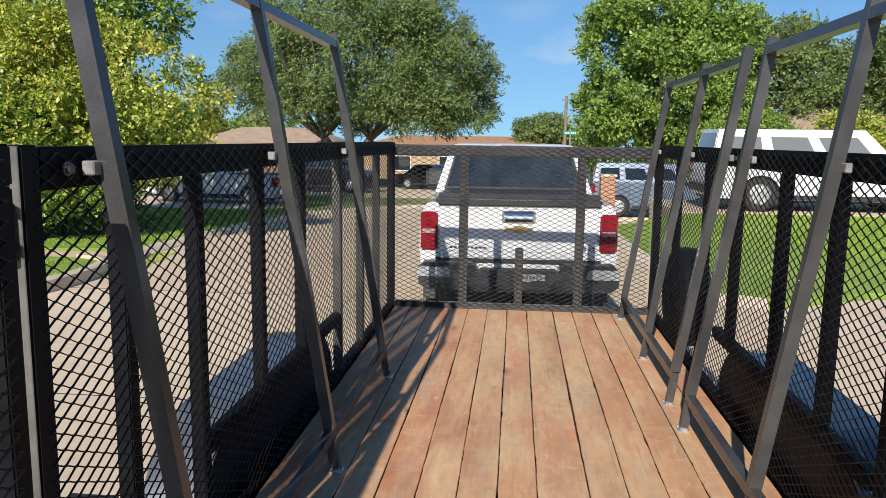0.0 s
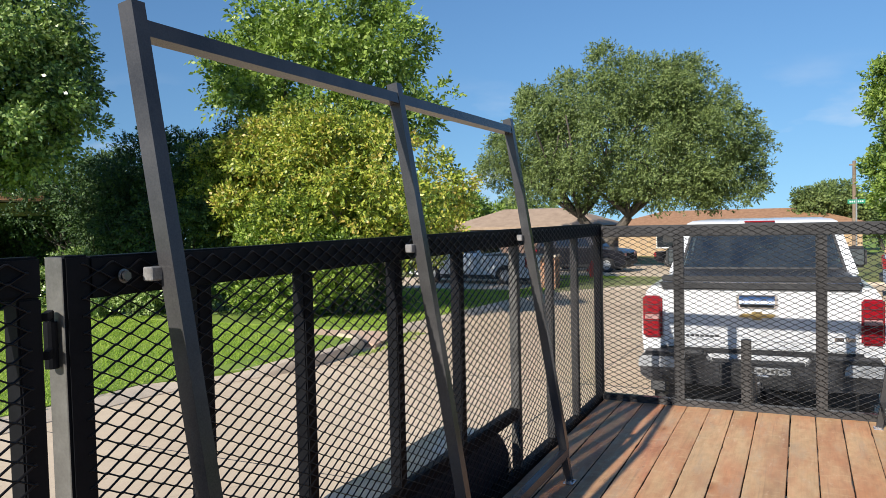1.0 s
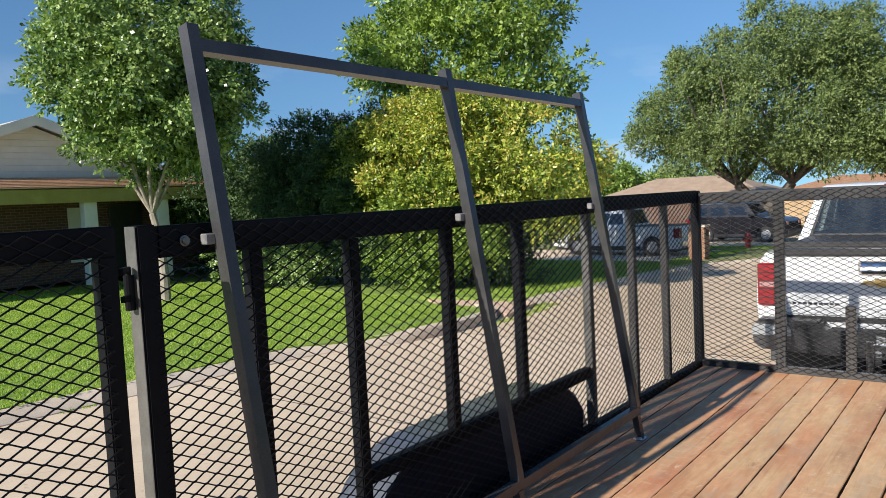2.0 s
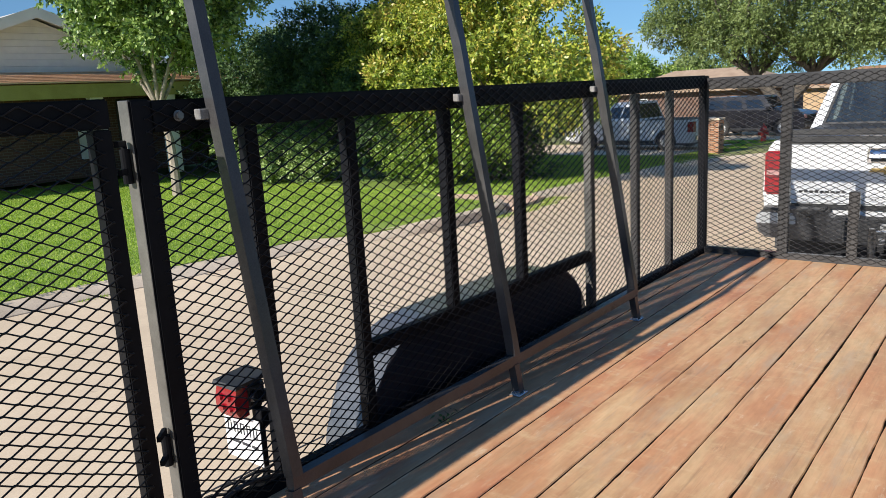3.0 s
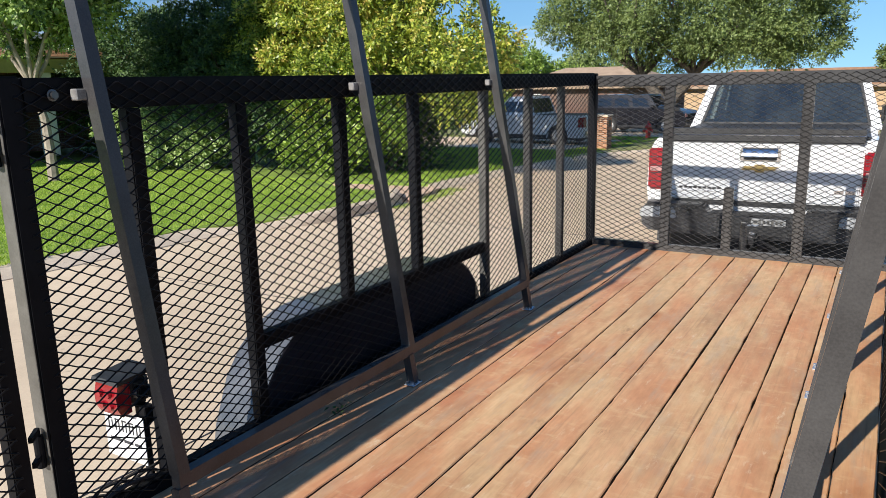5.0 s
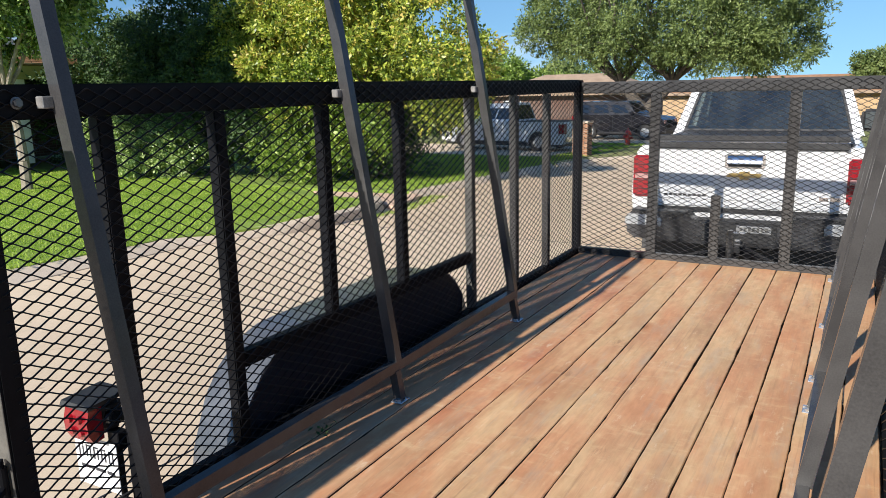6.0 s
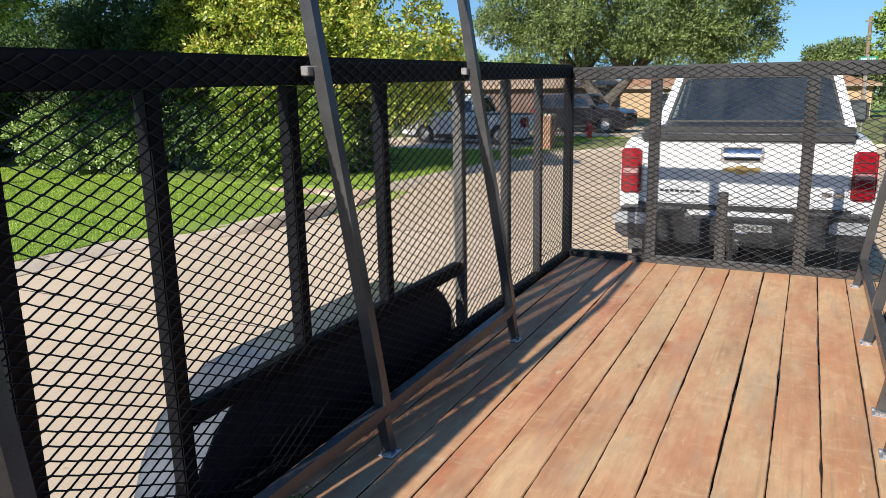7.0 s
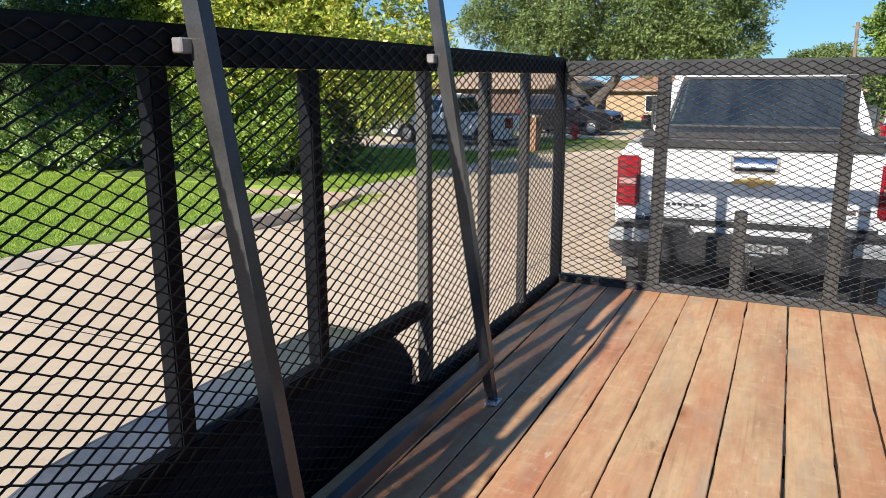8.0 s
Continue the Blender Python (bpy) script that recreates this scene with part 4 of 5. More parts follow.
part("windscreen", cab_panel(2, 0.04, 0.96, 0.0, 0.93, 0.01, 0.006), CABGLASS, pickup)
part("rear_deck", boxes([(CX - 0.84, CX + 0.84, 9.45, 9.75, 1.20, 1.30)], 0.02, 2), PLASTIC, pickup)
for x in (-0.46, 0.0, 0.46):
    smooth_by_angle(part("head_rest", boxes([(CX + x - 0.13, CX + x + 0.13, 9.84, 9.94, 1.30, 1.43)], 0.04, 3), PLASTIC, pickup), 50)
for x in (-0.40, 0.40):
    smooth_by_angle(part("seat", boxes([(CX + x - 0.25, CX + x + 0.25, 10.55, 10.70, 0.95, 1.46)], 0.05, 3), PLASTIC, pickup), 50)
    smooth_by_angle(part("head_rest", boxes([(CX + x - 0.13, CX + x + 0.13, 10.58, 10.68, 1.47, 1.66)], 0.04, 3), PLASTIC, pickup), 50)
part("dashboard", boxes([(CX - 0.85, CX + 0.85, 11.35, 11.95, 1.15, 1.30)], 0.05, 3), PLASTIC, pickup)
part("inside_mirror", boxes([(CX - 0.11, CX + 0.11, 11.05, 11.08, 1.64, 1.70)], 0.01, 2), PLASTIC, pickup)
part("brake_lamp", boxes([(CX - 0.16, CX + 0.16, 9.615, 9.66, 1.786, 1.803)], 0.005), REDLENS, pickup)
for s in (-1, 1):
    for u0, u1 in ((0.11, 0.46), (0.50, 0.89)):
        u0, u1 = (u0, u1) if s > 0 else (1 - u1, 1 - u0)
        part("side_window", cab_panel(2 - s, u0, u1, 0.08, 0.92, 0.008, 0.006), CABGLASS, pickup)
    part("side_pillar", cab_panel(2 - s, 0.455, 0.505, 0.0, 0.93, 0.002, 0.04), WHITE, pickup)
    mir = part("mirror", boxes([sorted((CX + s * 0.99, CX + s * 1.27)) + [11.5, 11.66, 1.14, 1.42]], 0.04, 3), PLASTIC, pickup, "black door mirror")
    part("mirror_glass", boxes([sorted((CX + s * 1.03, CX + s * 1.23)) + [11.49, 11.502, 1.18, 1.39]], 0.004), REARGLASS, mir)
    part("mirror_arm", boxes([sorted((CX + s * 0.88, CX + s * 1.0)) + [11.60, 11.66, 1.26, 1.32]], 0.01), PLASTIC, pickup)
    lampx = sorted((CX + s * 0.80, CX + s * 0.972))
    tl = part("tail_light", boxes([lampx + [TY - 0.012, TY + 0.10, 0.775, 1.16]], 0.018, 3), REDLENS, pickup, "tall red tail light with a clear reverse lens")
    part("reverse_lens", boxes([[lampx[0] + 0.02, lampx[1] - 0.02, TY - 0.020, TY - 0.011, 0.945, 0.990]], 0.004), CLEARLENS, tl)
    part("lens_rib", boxes([[lampx[0] + 0.012, lampx[1] - 0.012, TY - 0.019, TY - 0.011, z, z + 0.005] for z in (0.85, 0.928, 0.999, 1.075)], 0.001), PLASTIC, tl)
    for y in (8.45, 12.2):
        wheel(pickup, CX + s * 0.84, y, gz(y) + 0.355, 0.385, 0.26, "x", s)
    part("wheel_arch", slab([(8.45 + 0.47 * math.cos(a * math.pi / 12), gz(8.45) + 0.40 + 0.47 * math.sin(a * math.pi / 12)) for a in range(13)], *sorted((CX + s * 0.70, CX + s * 0.99)), "x"), PLASTIC, pickup)
tg = part("tailgate", boxes([(CX - 0.785, CX + 0.785, TY - 0.012, TY + 0.03, 0.70, 1.224)], 0.014, 3), WHITE, pickup)
part("tailgate_cap", boxes([(CX - 0.80, CX + 0.80, TY - 0.03, TY + 0.09, 1.225, 1.284)], 0.012, 2), PLASTIC, pickup)
part("cap_strip", boxes([(CX - 0.80, CX + 0.80, TY - 0.020, TY + 0.09, 1.2845, 1.292)], 0.002), CHROME, pickup, "thin bright strip")
part("press_line", boxes([(CX - 0.70, CX + 0.70, TY - 0.019, TY - 0.010, 1.200, 1.208), (CX - 0.70, CX + 0.70, TY - 0.019, TY - 0.010, 0.775, 0.785)], 0.003), WHITE, tg)
hd = part("handle_bezel", boxes([(CX - 0.165, CX + 0.165, TY - 0.030, TY - 0.011, 1.062, 1.185)], 0.009, 3), CHROME, tg, "chrome handle bezel")
part("handle_cup", boxes([(CX - 0.135, CX + 0.135, TY - 0.033, TY - 0.0295, 1.074, 1.112)], 0.001), PLASTIC, hd)
smooth_by_angle(part("handle", slab([(TY - 0.030, 1.178), (TY - 0.042, 1.172), (TY - 0.060, 1.150), (TY - 0.074, 1.122), (TY - 0.076, 1.108), (TY - 0.066, 1.100), (TY - 0.031, 1.112)], CX - 0.142, CX + 0.142, "x", 0.006, 2), CHROME, hd), 50)
part("emblem", slab([(CX - 0.15, 0.985), (CX - 0.125, 1.018), (CX - 0.045, 1.018), (CX - 0.04, 1.034), (CX + 0.04, 1.034), (CX + 0.045, 1.018), (CX + 0.15, 1.018), (CX + 0.125, 0.985), (CX + 0.04, 0.985), (CX + 0.035, 0.965), (CX - 0.035, 0.965), (CX - 0.04, 0.985)], TY - 0.026, TY - 0.011, "y", 0.003), GOLD, tg, "gold emblem")
part("marking", boxes([(CX - 0.68 + 0.042 * i, CX - 0.68 + 0.042 * i + 0.03, TY - 0.017, TY - 0.0115, 0.80, 0.819) for i in range(9)], 0.001), STEELDARK, tg, "small chrome characters")
part("marking", boxes([(CX + 0.60, CX + 0.67, TY - 0.017, TY - 0.0115, 0.80, 0.835), (CX + 0.685, CX + 0.755, TY - 0.017, TY - 0.0115, 0.80, 0.835)], 0.001), CHROME, tg)
part("bed_cover", boxes([(CX - 0.84, CX + 0.84, TY + 0.10, 9.30, 1.251, 1.276)], 0.012, 2), PLASTIC, pickup, "black bed cover")
part("bed_cover_rail", boxes([(CX - 0.80, CX + 0.80, TY + 0.0, TY + 0.098, 1.2925, 1.345)], 0.012, 2), PLASTIC, pickup)
part("bed_gap", boxes([(CX - 0.82, CX + 0.82, TY + 0.005, TY + 0.024, 0.655, 0.70)], 0.002), PLASTIC, pickup)
bump = part("bumper", slab([(CX + x, z) for x, z in ((-0.97, 0.47), (-0.98, 0.62), (-0.93, 0.665), (-0.42, 0.665), (-0.38, 0.60), (0.38, 0.60), (0.42, 0.665), (0.93, 0.665), (0.98, 0.62), (0.97, 0.47), (0.9, 0.42), (0.4, 0.40), (-0.4, 0.40), (-0.9, 0.42))], TY - 0.20, TY - 0.02, "y", 0.02, 2), STEELDARK, pickup, "dull chrome rear bumper with black step pads")
for x0, x1 in ((-0.985, -0.66), (0.66, 0.985)):
    # paler ends put the road's reflection in the chrome into their colour
    smooth_by_angle(part("bumper_end", slab([(CX + x0, 0.545), (CX + x0, 0.60), (CX + x0 + 0.03, 0.640), (CX + x1 - 0.03, 0.640), (CX + x1, 0.60), (CX + x1, 0.545)], TY - 0.212, TY - 0.10, "y", 0.02, 3), ALLOY, bump, "bumper end paled for the road's reflection"), 40)
part("step_pad", boxes([(CX - 0.93, CX - 0.44, TY - 0.20, TY - 0.03, 0.664, 0.682), (CX + 0.44, CX + 0.93, TY - 0.20, TY - 0.03, 0.664, 0.682), (CX - 0.37, CX + 0.37, TY - 0.19, TY - 0.03, 0.597, 0.615)], 0.004), PLASTIC, bump)
part("plate_recess", boxes([(CX - 0.30, CX + 0.30, TY - 0.206, TY - 0.199, 0.43, 0.595)], 0.004), PLASTIC, bump)
# plate darkened in its colour for the shade under the bumper
lp = part("licence_plate", boxes([(CX - 0.02, CX + 0.26, TY - 0.213, TY - 0.2075, 0.525, 0.587)], 0.002), DIMPLATE, bump, "pale plate darkened for the bumper's shade, with dark characters")
part("marking", boxes([(CX + 0.008 + 0.034 * i, CX + 0.008 + 0.034 * i + 0.020, TY - 0.2155, TY - 0.2132, 0.541, 0.573) for i in range(7)]), GREYPOST, lp)
part("hitch", boxes([(CX - 0.32, CX + 0.32, TY - 0.03, TY + 0.05, 0.33, 0.40), (CX - 0.035, CX + 0.035, TY - 0.28, TY, 0.34, 0.41)], 0.006), PLASTIC, pickup)
part("hitch_ball", rod((CX, TY - 0.25, 0.41), (CX, TY - 0.25, 0.47), 0.025), ZINC, pickup)


# ---- parked vehicles ----
def vehicle(name, label, category, paint, length, width, height, at, turn, kind, wheels=0.36, glass=None):
    """A parked car facing +x before it is turned. kind: 'suv', 'car' or 'truck'."""
    v = thing(name, label, category, "", at, turn)
    glass = glass or GLASS
    L, W = length / 2, width / 2
    belt = height * {"suv": 0.655, "truck": 0.62, "car": 0.62}[kind]
    wx = L * 0.60
    def arch(c, r=wheels * 1.18):
        return [(c + r * math.cos(math.pi * i / 8), wheels * 0.92 + r * math.sin(math.pi * i / 8)) for i in range(9)]
    rear_top = belt if kind != "car" else belt * 0.96
    outline = [(L - 0.02, 0.40), (L, 0.55), (L - 0.04, belt * 0.78), (L - 0.18, belt * 0.88), (L * 0.42, belt), (-L + 0.08, rear_top), (-L, rear_top * 0.8), (-L + 0.02, 0.42), (-L + 0.12, 0.30)]
    outline += [(-wx - wheels * 1.2, 0.30)] + arch(-wx)[::-1] + [(-wx + wheels * 1.2, 0.28), (wx - wheels * 1.2, 0.28)] + arch(wx)[::-1] + [(wx + wheels * 1.2, 0.30)]
    smooth_by_angle(part("body", slab(outline, -W, W, "y", 0.05, 3), paint, v), 40)
    part("underbody", boxes([(-L + 0.15, L - 0.15, -W + 0.10, W - 0.10, 0.22, belt * 0.7)]), PLASTIC, v)
    r0, r1, f0, f1 = {"suv": (-L + 0.06, -L + 0.20, L * 0.42, L * 0.20), "car": (-L * 0.72, -L * 0.42, L * 0.42, L * 0.05), "truck": (-L * 0.22, -L * 0.14, L * 0.44, L * 0.20)}[kind]
    bm = bmesh.new()
    lo = [bm.verts.new((x, y, belt - 0.03)) for x, y in ((r0, -W + 0.05), (f0, -W + 0.05), (f0, W - 0.05), (r0, W - 0.05))]
    hi = [bm.verts.new((x, y, height)) for x, y in ((r1, -W + 0.24), (f1, -W + 0.24), (f1, W - 0.24), (r1, W - 0.24))]
    for i in range(4):
        j = (i + 1) % 4
        bm.faces.new((lo[i], lo[j], hi[j], hi[i]))
    bm.faces.new(lo[::-1])
    bm.faces.new(hi)
    smooth_by_angle(part("cabin", bevelled(bm, 0.13, 5), paint, v), 60)
    H = height - belt + 0.03

    def panel(u0, u1, s):
        a = []
        for u, k in ((u0, 0.17), (u1, 0.17), (u1, 0.75), (u0, 0.75)):
            x = (r0 + (r1 - r0) * k) * (1 - u) + (f0 + (f1 - f0) * k) * u
            a.append(Vector((x, s * (W - 0.05 - 0.19 * k + 0.004), belt - 0.03 + H * k)))
        bm = bmesh.new()
        p = [bm.verts.new(c) for c in a]
        q = [bm.verts.new(c + Vector((0, -s * 0.02, 0))) for c in a]
        for i in range(4):
            j = (i + 1) % 4
            bm.faces.new((p[i], p[j], q[j], q[i]))
        bm.faces.new(p)
        bm.faces.new(q[::-1])
        return bm
    cuts = {"suv": (0.06, 0.28, 0.345, 0.58, 0.65, 0.90), "car": (0.08, 0.47, 0.51, 0.93), "truck": (0.07, 0.47, 0.51, 0.93)}[kind]
    for s in (-1, 1):
        for i in range(0, len(cuts), 2):
            part("side_window", panel(cuts[i], cuts[i + 1], s), glass, v)
        for x in (-wx, wx):
            wheel(v, x, s * (W - 0.12), wheels, wheels, 0.24, "y", s)
        part("head_light", boxes([(L - 0.17, L - 0.02, *sorted((s * (W - 0.36), s * (W - 0.06))), belt * 0.66, belt * 0.80)], 0.02, 2), CLEARLENS, v)
        part("tail_light", boxes([(-L - 0.004, -L + (0.26 if kind == "truck" else 0.16), *sorted((s * (W - 0.20), s * (W + 0.006))), rear_top * (0.60 if kind == "truck" else 0.66), rear_top * 0.94)], 0.015, 2), REDLENS, v)
        part("mirror", boxes([(f0 - 0.30, f0 - 0.12, *sorted((s * (W + 0.0), s * (W + 0.18))), belt + 0.02, belt + 0.16)], 0.03, 2), paint, v)
        part("door_seam", boxes([(x, x + 0.010, *sorted((s * (W - 0.02), s * (W + 0.003))), 0.42, belt - 0.05) for x in (f0 * 0.75, f0 * 0.75 - length * 0.2, f0 * 0.75 - length * 0.38)[: 2 if kind == "truck" else 3]]), PLASTIC, v)
        part("sill", boxes([(-wx + wheels * 1.25, wx - wheels * 1.25, *sorted((s * (W - 0.03), s * (W + 0.006))), 0.28, 0.40)], 0.008), PLASTIC, v)
    for x0, x1, nm in ((f0, f1, "windscreen"), (r0, r1, "rear_window")):
        bm = bmesh.new()
        sg = 1 if nm == "windscreen" else -1
        a = [Vector((x0 + (x1 - x0) * k + sg * 0.006, w * (W - 0.05 - 0.19 * k) * 0.90, belt - 0.03 + H * k)) for w, k in ((-1, 0.14), (1, 0.14), (1, 0.88), (-1, 0.88))]
        p, q = [bm.verts.new(c) for c in a], [bm.verts.new(c + Vector((-sg * 0.02, 0, 0))) for c in a]
        for i in range(4):
            j = (i + 1) % 4
            bm.faces.new((p[i], p[j], q[j], q[i]))
        bm.faces.new(p)
        bm.faces.new(q[::-1])
        part(nm, bm, glass, v)
    part("bumper", boxes([(L - 0.06, L + 0.05, -W + 0.08, W - 0.08, 0.36, 0.56)], 0.03, 2), PLASTIC, v)
    part("bumper", boxes([(-L - 0.07, -L + 0.06, -W + 0.08, W - 0.08, 0.40, 0.58)], 0.03, 2), CHROME if kind == "truck" else PLASTIC, v)
    if kind == "truck":
        part("bed", boxes([(-L + 0.08, r0 - 0.06, -W + 0.10, W - 0.10, belt - 0.02, belt + 0.006)], 0.002), PLASTIC, v)
    return v


vehicle("pickup_truck", "pale silver pickup truck parked on a shaded driveway", "truck", SILVER, 5.7, 2.0, 1.86, (-11.7, 28.9, gz(28.9, 0.06)), 174, "truck", 0.38)
vehicle("sport_utility_vehicle", "black sport utility vehicle parked beyond the hydrant", "car", CARBLACK, 4.75, 1.95, 1.84, (-9.5, 37.6, gz(37.6, 0.13)), -6, "suv", 0.38)
vehicle("sedan", "dark sedan parked near the tan brick house", "car", CARBLACK, 4.6, 1.8, 1.42, (-4.6, 43.0, gz(43.0, 0.13)), -25, "car", 0.32)
vehicle("sport_utility_vehicle", "blue-grey sport utility vehicle parked on the side street", "car", BLUE, 4.6, 1.9, 1.80, (4.9, 26.4, gz(26.4, 0.08)), -4, "suv", 0.36)
vehicle("sport_utility_vehicle", "white full-size sport utility vehicle on the raised driveway", "car", WHITE, 5.7, 2.0, 1.88, (7.3, 18.75, 0.34), 0, "suv", 0.40, SMOKEGLASS)


# ---- trees and bushes ----
def limbs(rnd, start, height, radius, count, spread, reach, tops=1):
    """A tapered trunk that forks into limbs, each bent in steps."""
    bm = bmesh.new()
    ends = []
    s = Vector(start)
    def run(p, d, r, length, steps):
        for _ in range(steps):
            q = p + d * (length / steps)
            rod(p, q, r, r * 0.86, 8, bm)
            p, r = q, r * 0.86
            d = (d + Vector((rnd.gauss(0, 0.13), rnd.gauss(0, 0.13), rnd.gauss(0.03, 0.08)))).normalized()
        return p, d, r
    fork = 0.0
    if isinstance(tops, tuple):
        # one short bole, then the stems lean out of it
        fork, tops = tops
        run(s - Vector((0, 0, 0.1)), Vector((0, 0, 1)), radius * 1.25, fork + 0.3, 3)
    stems = tops if isinstance(tops, list) else [(rnd.gauss(0, 0.10 if tops == 1 else 0.28), rnd.gauss(0, 0.10 if tops == 1 else 0.2)) for _ in range(tops)]
    for k, (lx, ly) in enumerate(stems):
        lean = Vector((lx, ly, 1)).normalized()
        top, d, r = run(s + (Vector((0.12 * k, 0, fork)) if fork else Vector((0.25 * k, 0, -0.1))), lean, radius, height, 3)
        for i in range(count):
            a = 6.283 * (i + rnd.random() * 0.6) / count
            e = Vector((math.cos(a) * spread, math.sin(a) * spread, 0.6 + rnd.random() * 0.7)).normalized()
            p, d2, r2 = run(top, e, r * 0.62, reach * rnd.uniform(0.5, 0.8), 3)
            for _ in range(2):
                f = (d2 + Vector((rnd.gauss(0, 0.5), rnd.gauss(0, 0.5), rnd.gauss(0.1, 0.3)))).normalized()
                ends.append(run(p, f, r2 * 0.6, reach * rnd.uniform(0.25, 0.5), 2)[0])
    return bm


def crown(name, blobs, clumps, twigs, leaf, material, parent, seed, radius=0.5, shell=0.62, core=0.5, narrow=0.30, droop=0.1):
    """A crown of leafy twigs: clumps on the outside of ellipsoids (x, y, z, rx, ry, rz), each a spray of twigs with leaves set round them, over a loose inner mass."""
    rng = np.random.default_rng(seed)
    B0 = np.array(blobs, float)
    area = (B0[:, 3] * B0[:, 4] * B0[:, 5]) ** (2 / 3)
    unit = lambda v: v / np.maximum(np.linalg.norm(v, axis=1, keepdims=True), 1e-6)
    B = B0[rng.choice(len(B0), clumps, p=area / area.sum())]
    d = unit(rng.normal(size=(clumps, 3)))
    c = B[:, :3] + d * B[:, 3:] * (shell + (1.05 - shell) * rng.random(clumps) ** 0.55)[:, None]
    # clumps buried in another part of the crown are left out
    depth = np.min(np.linalg.norm((c[:, None, :] - B0[None, :, :3]) / B0[None, :, 3:], axis=2), axis=1)
    keep = depth > 0.55
    c, d = c[keep], d[keep]
    r = radius * rng.uniform(0.55, 1.45, len(c))
    per = np.maximum((twigs * (r / radius) ** 2 * rng.uniform(0.6, 1.3, len(c))).astype(int), 3)
    C, D, R = np.repeat(c, per, 0), np.repeat(d, per, 0), np.repeat(r, per)[:, None]
    n = len(C)
    u = unit(rng.normal(size=(n, 3)) + 0.7 * D + np.array([0, 0, 0.3]))
    p = C + u * R * rng.uniform(0.3, 1.0, (n, 1)) * np.array([1.0, 1.0, 0.8])
    axis = unit(u + 0.5 * rng.normal(size=(n, 3)) + np.array([0, 0, 0.15]))
    a = unit(np.cross(axis, rng.normal(size=(n, 3))))
    b = np.cross(axis, a)
    K = 7
    ang = (np.arange(K) * 2.4)[None, :] + rng.uniform(0, 6.28, (n, 1))
    out = a[:, None, :] * np.cos(ang)[..., None] + b[:, None, :] * np.sin(ang)[..., None]
    along = np.linspace(0.0, 1.0, K)[None, :, None]
    base = (p[:, None, :] + axis[:, None, :] * along * leaf * 1.9).reshape(-1, 3)
    tip = (out * (1.05 - 0.7 * along) + axis[:, None, :] * (0.35 + 0.6 * along) - np.array([0, 0, droop])).reshape(-1, 3)
    tip = unit(tip + 0.22 * rng.normal(size=tip.shape))
    wide = unit(np.cross(tip, np.repeat(axis, K, 0)) + 0.25 * rng.normal(size=tip.shape))
    s = leaf * rng.uniform(0.6, 1.25, (len(base), 1))
    # loose inner leaves close the crown
    m = int(len(base) * core * 0.25)
    Q = B0[rng.choice(len(B0), m, p=area / area.sum())]
    q = Q[:, :3] + unit(rng.normal(size=(m, 3))) * Q[:, 3:] * (0.15 + 0.62 * rng.random((m, 1)) ** 0.6)
    base, tip = np.r_[base, q], np.r_[tip, unit(rng.normal(size=(m, 3)))]
    wide, s = np.r_[wide, unit(np.cross(tip[-m:], rng.normal(size=(m, 3))))], np.r_[s, leaf * rng.uniform(1.0, 1.6, (m, 1))]
    lift = np.cross(tip, wide) * s * 0.10
    v = np.stack([base, base + tip * s * 0.45 + wide * s * narrow + lift, base + tip * s, base + tip * s * 0.45 - wide * s * narrow + lift], 1).reshape(-1, 3)
    v[:, 2] = np.maximum(v[:, 2], 0.02)
    return raw(name, v, np.arange(len(v)).reshape(-1, 4), material, parent)


def tree(name, label, at, trunk, blobs, clumps, twigs, leaf, material, seed, bark=BARK, category="tree", group="", **more):
    """trunk: (height, radius, limbs, how far they lean out, reach, stems)."""
    t = thing(name, label, category, group, at)
    part("trunk", limbs(random.Random(seed), (0, 0, 0), *trunk), bark, t)
    crown("crown", blobs, clumps, twigs, leaf, material, t, seed, **more)
    return t


def grown(blobs, k, up=0.0):
    return [tuple(c * k + (up if i == 2 else 0) for i, c in enumerate(b)) for b in blobs]


def leaned(x, y, up=0.12):
    return (x, y, gz(y, up))


# round the lawn
tree("pear_tree", "street pear tree with grey-green glossy leaves on the lawn", leaned(-15.1, 10.25), (2.2, 0.125, 7, 0.5, 3.4, [(0.02, 0.0)]), [(0, 0, 5.2, 2.25, 2.25, 1.5), (0.1, 0, 6.5, 2.05, 2.05, 1.7), (0.1, 0, 7.9, 1.5, 1.5, 1.7), (-1.0, 0.2, 4.8, 1.4, 1.4, 1.1), (1.0, -0.3, 4.6, 1.4, 1.4, 1.1), (0.7, 1.1, 4.1, 1.2, 1.2, 0.85), (-0.6, -1.0, 4.3, 1.15, 1.15, 0.85), (0.6, 0.3, 3.8, 1.1, 1.1, 0.8), (-0.4, 0.0, 3.8, 1.0, 1.0, 0.8), (0.1, 0.1, 9.2, 0.9, 0.9, 1.2), (-1.1, -0.5, 6.0, 1.2, 1.2, 1.2), (1.1, 0.4, 6.2, 1.2, 1.2, 1.2)], 330, 50, 0.105, PEAR, 11, PALEBARK, radius=0.40, shell=0.72, core=0.8, narrow=0.34, droop=0.35)
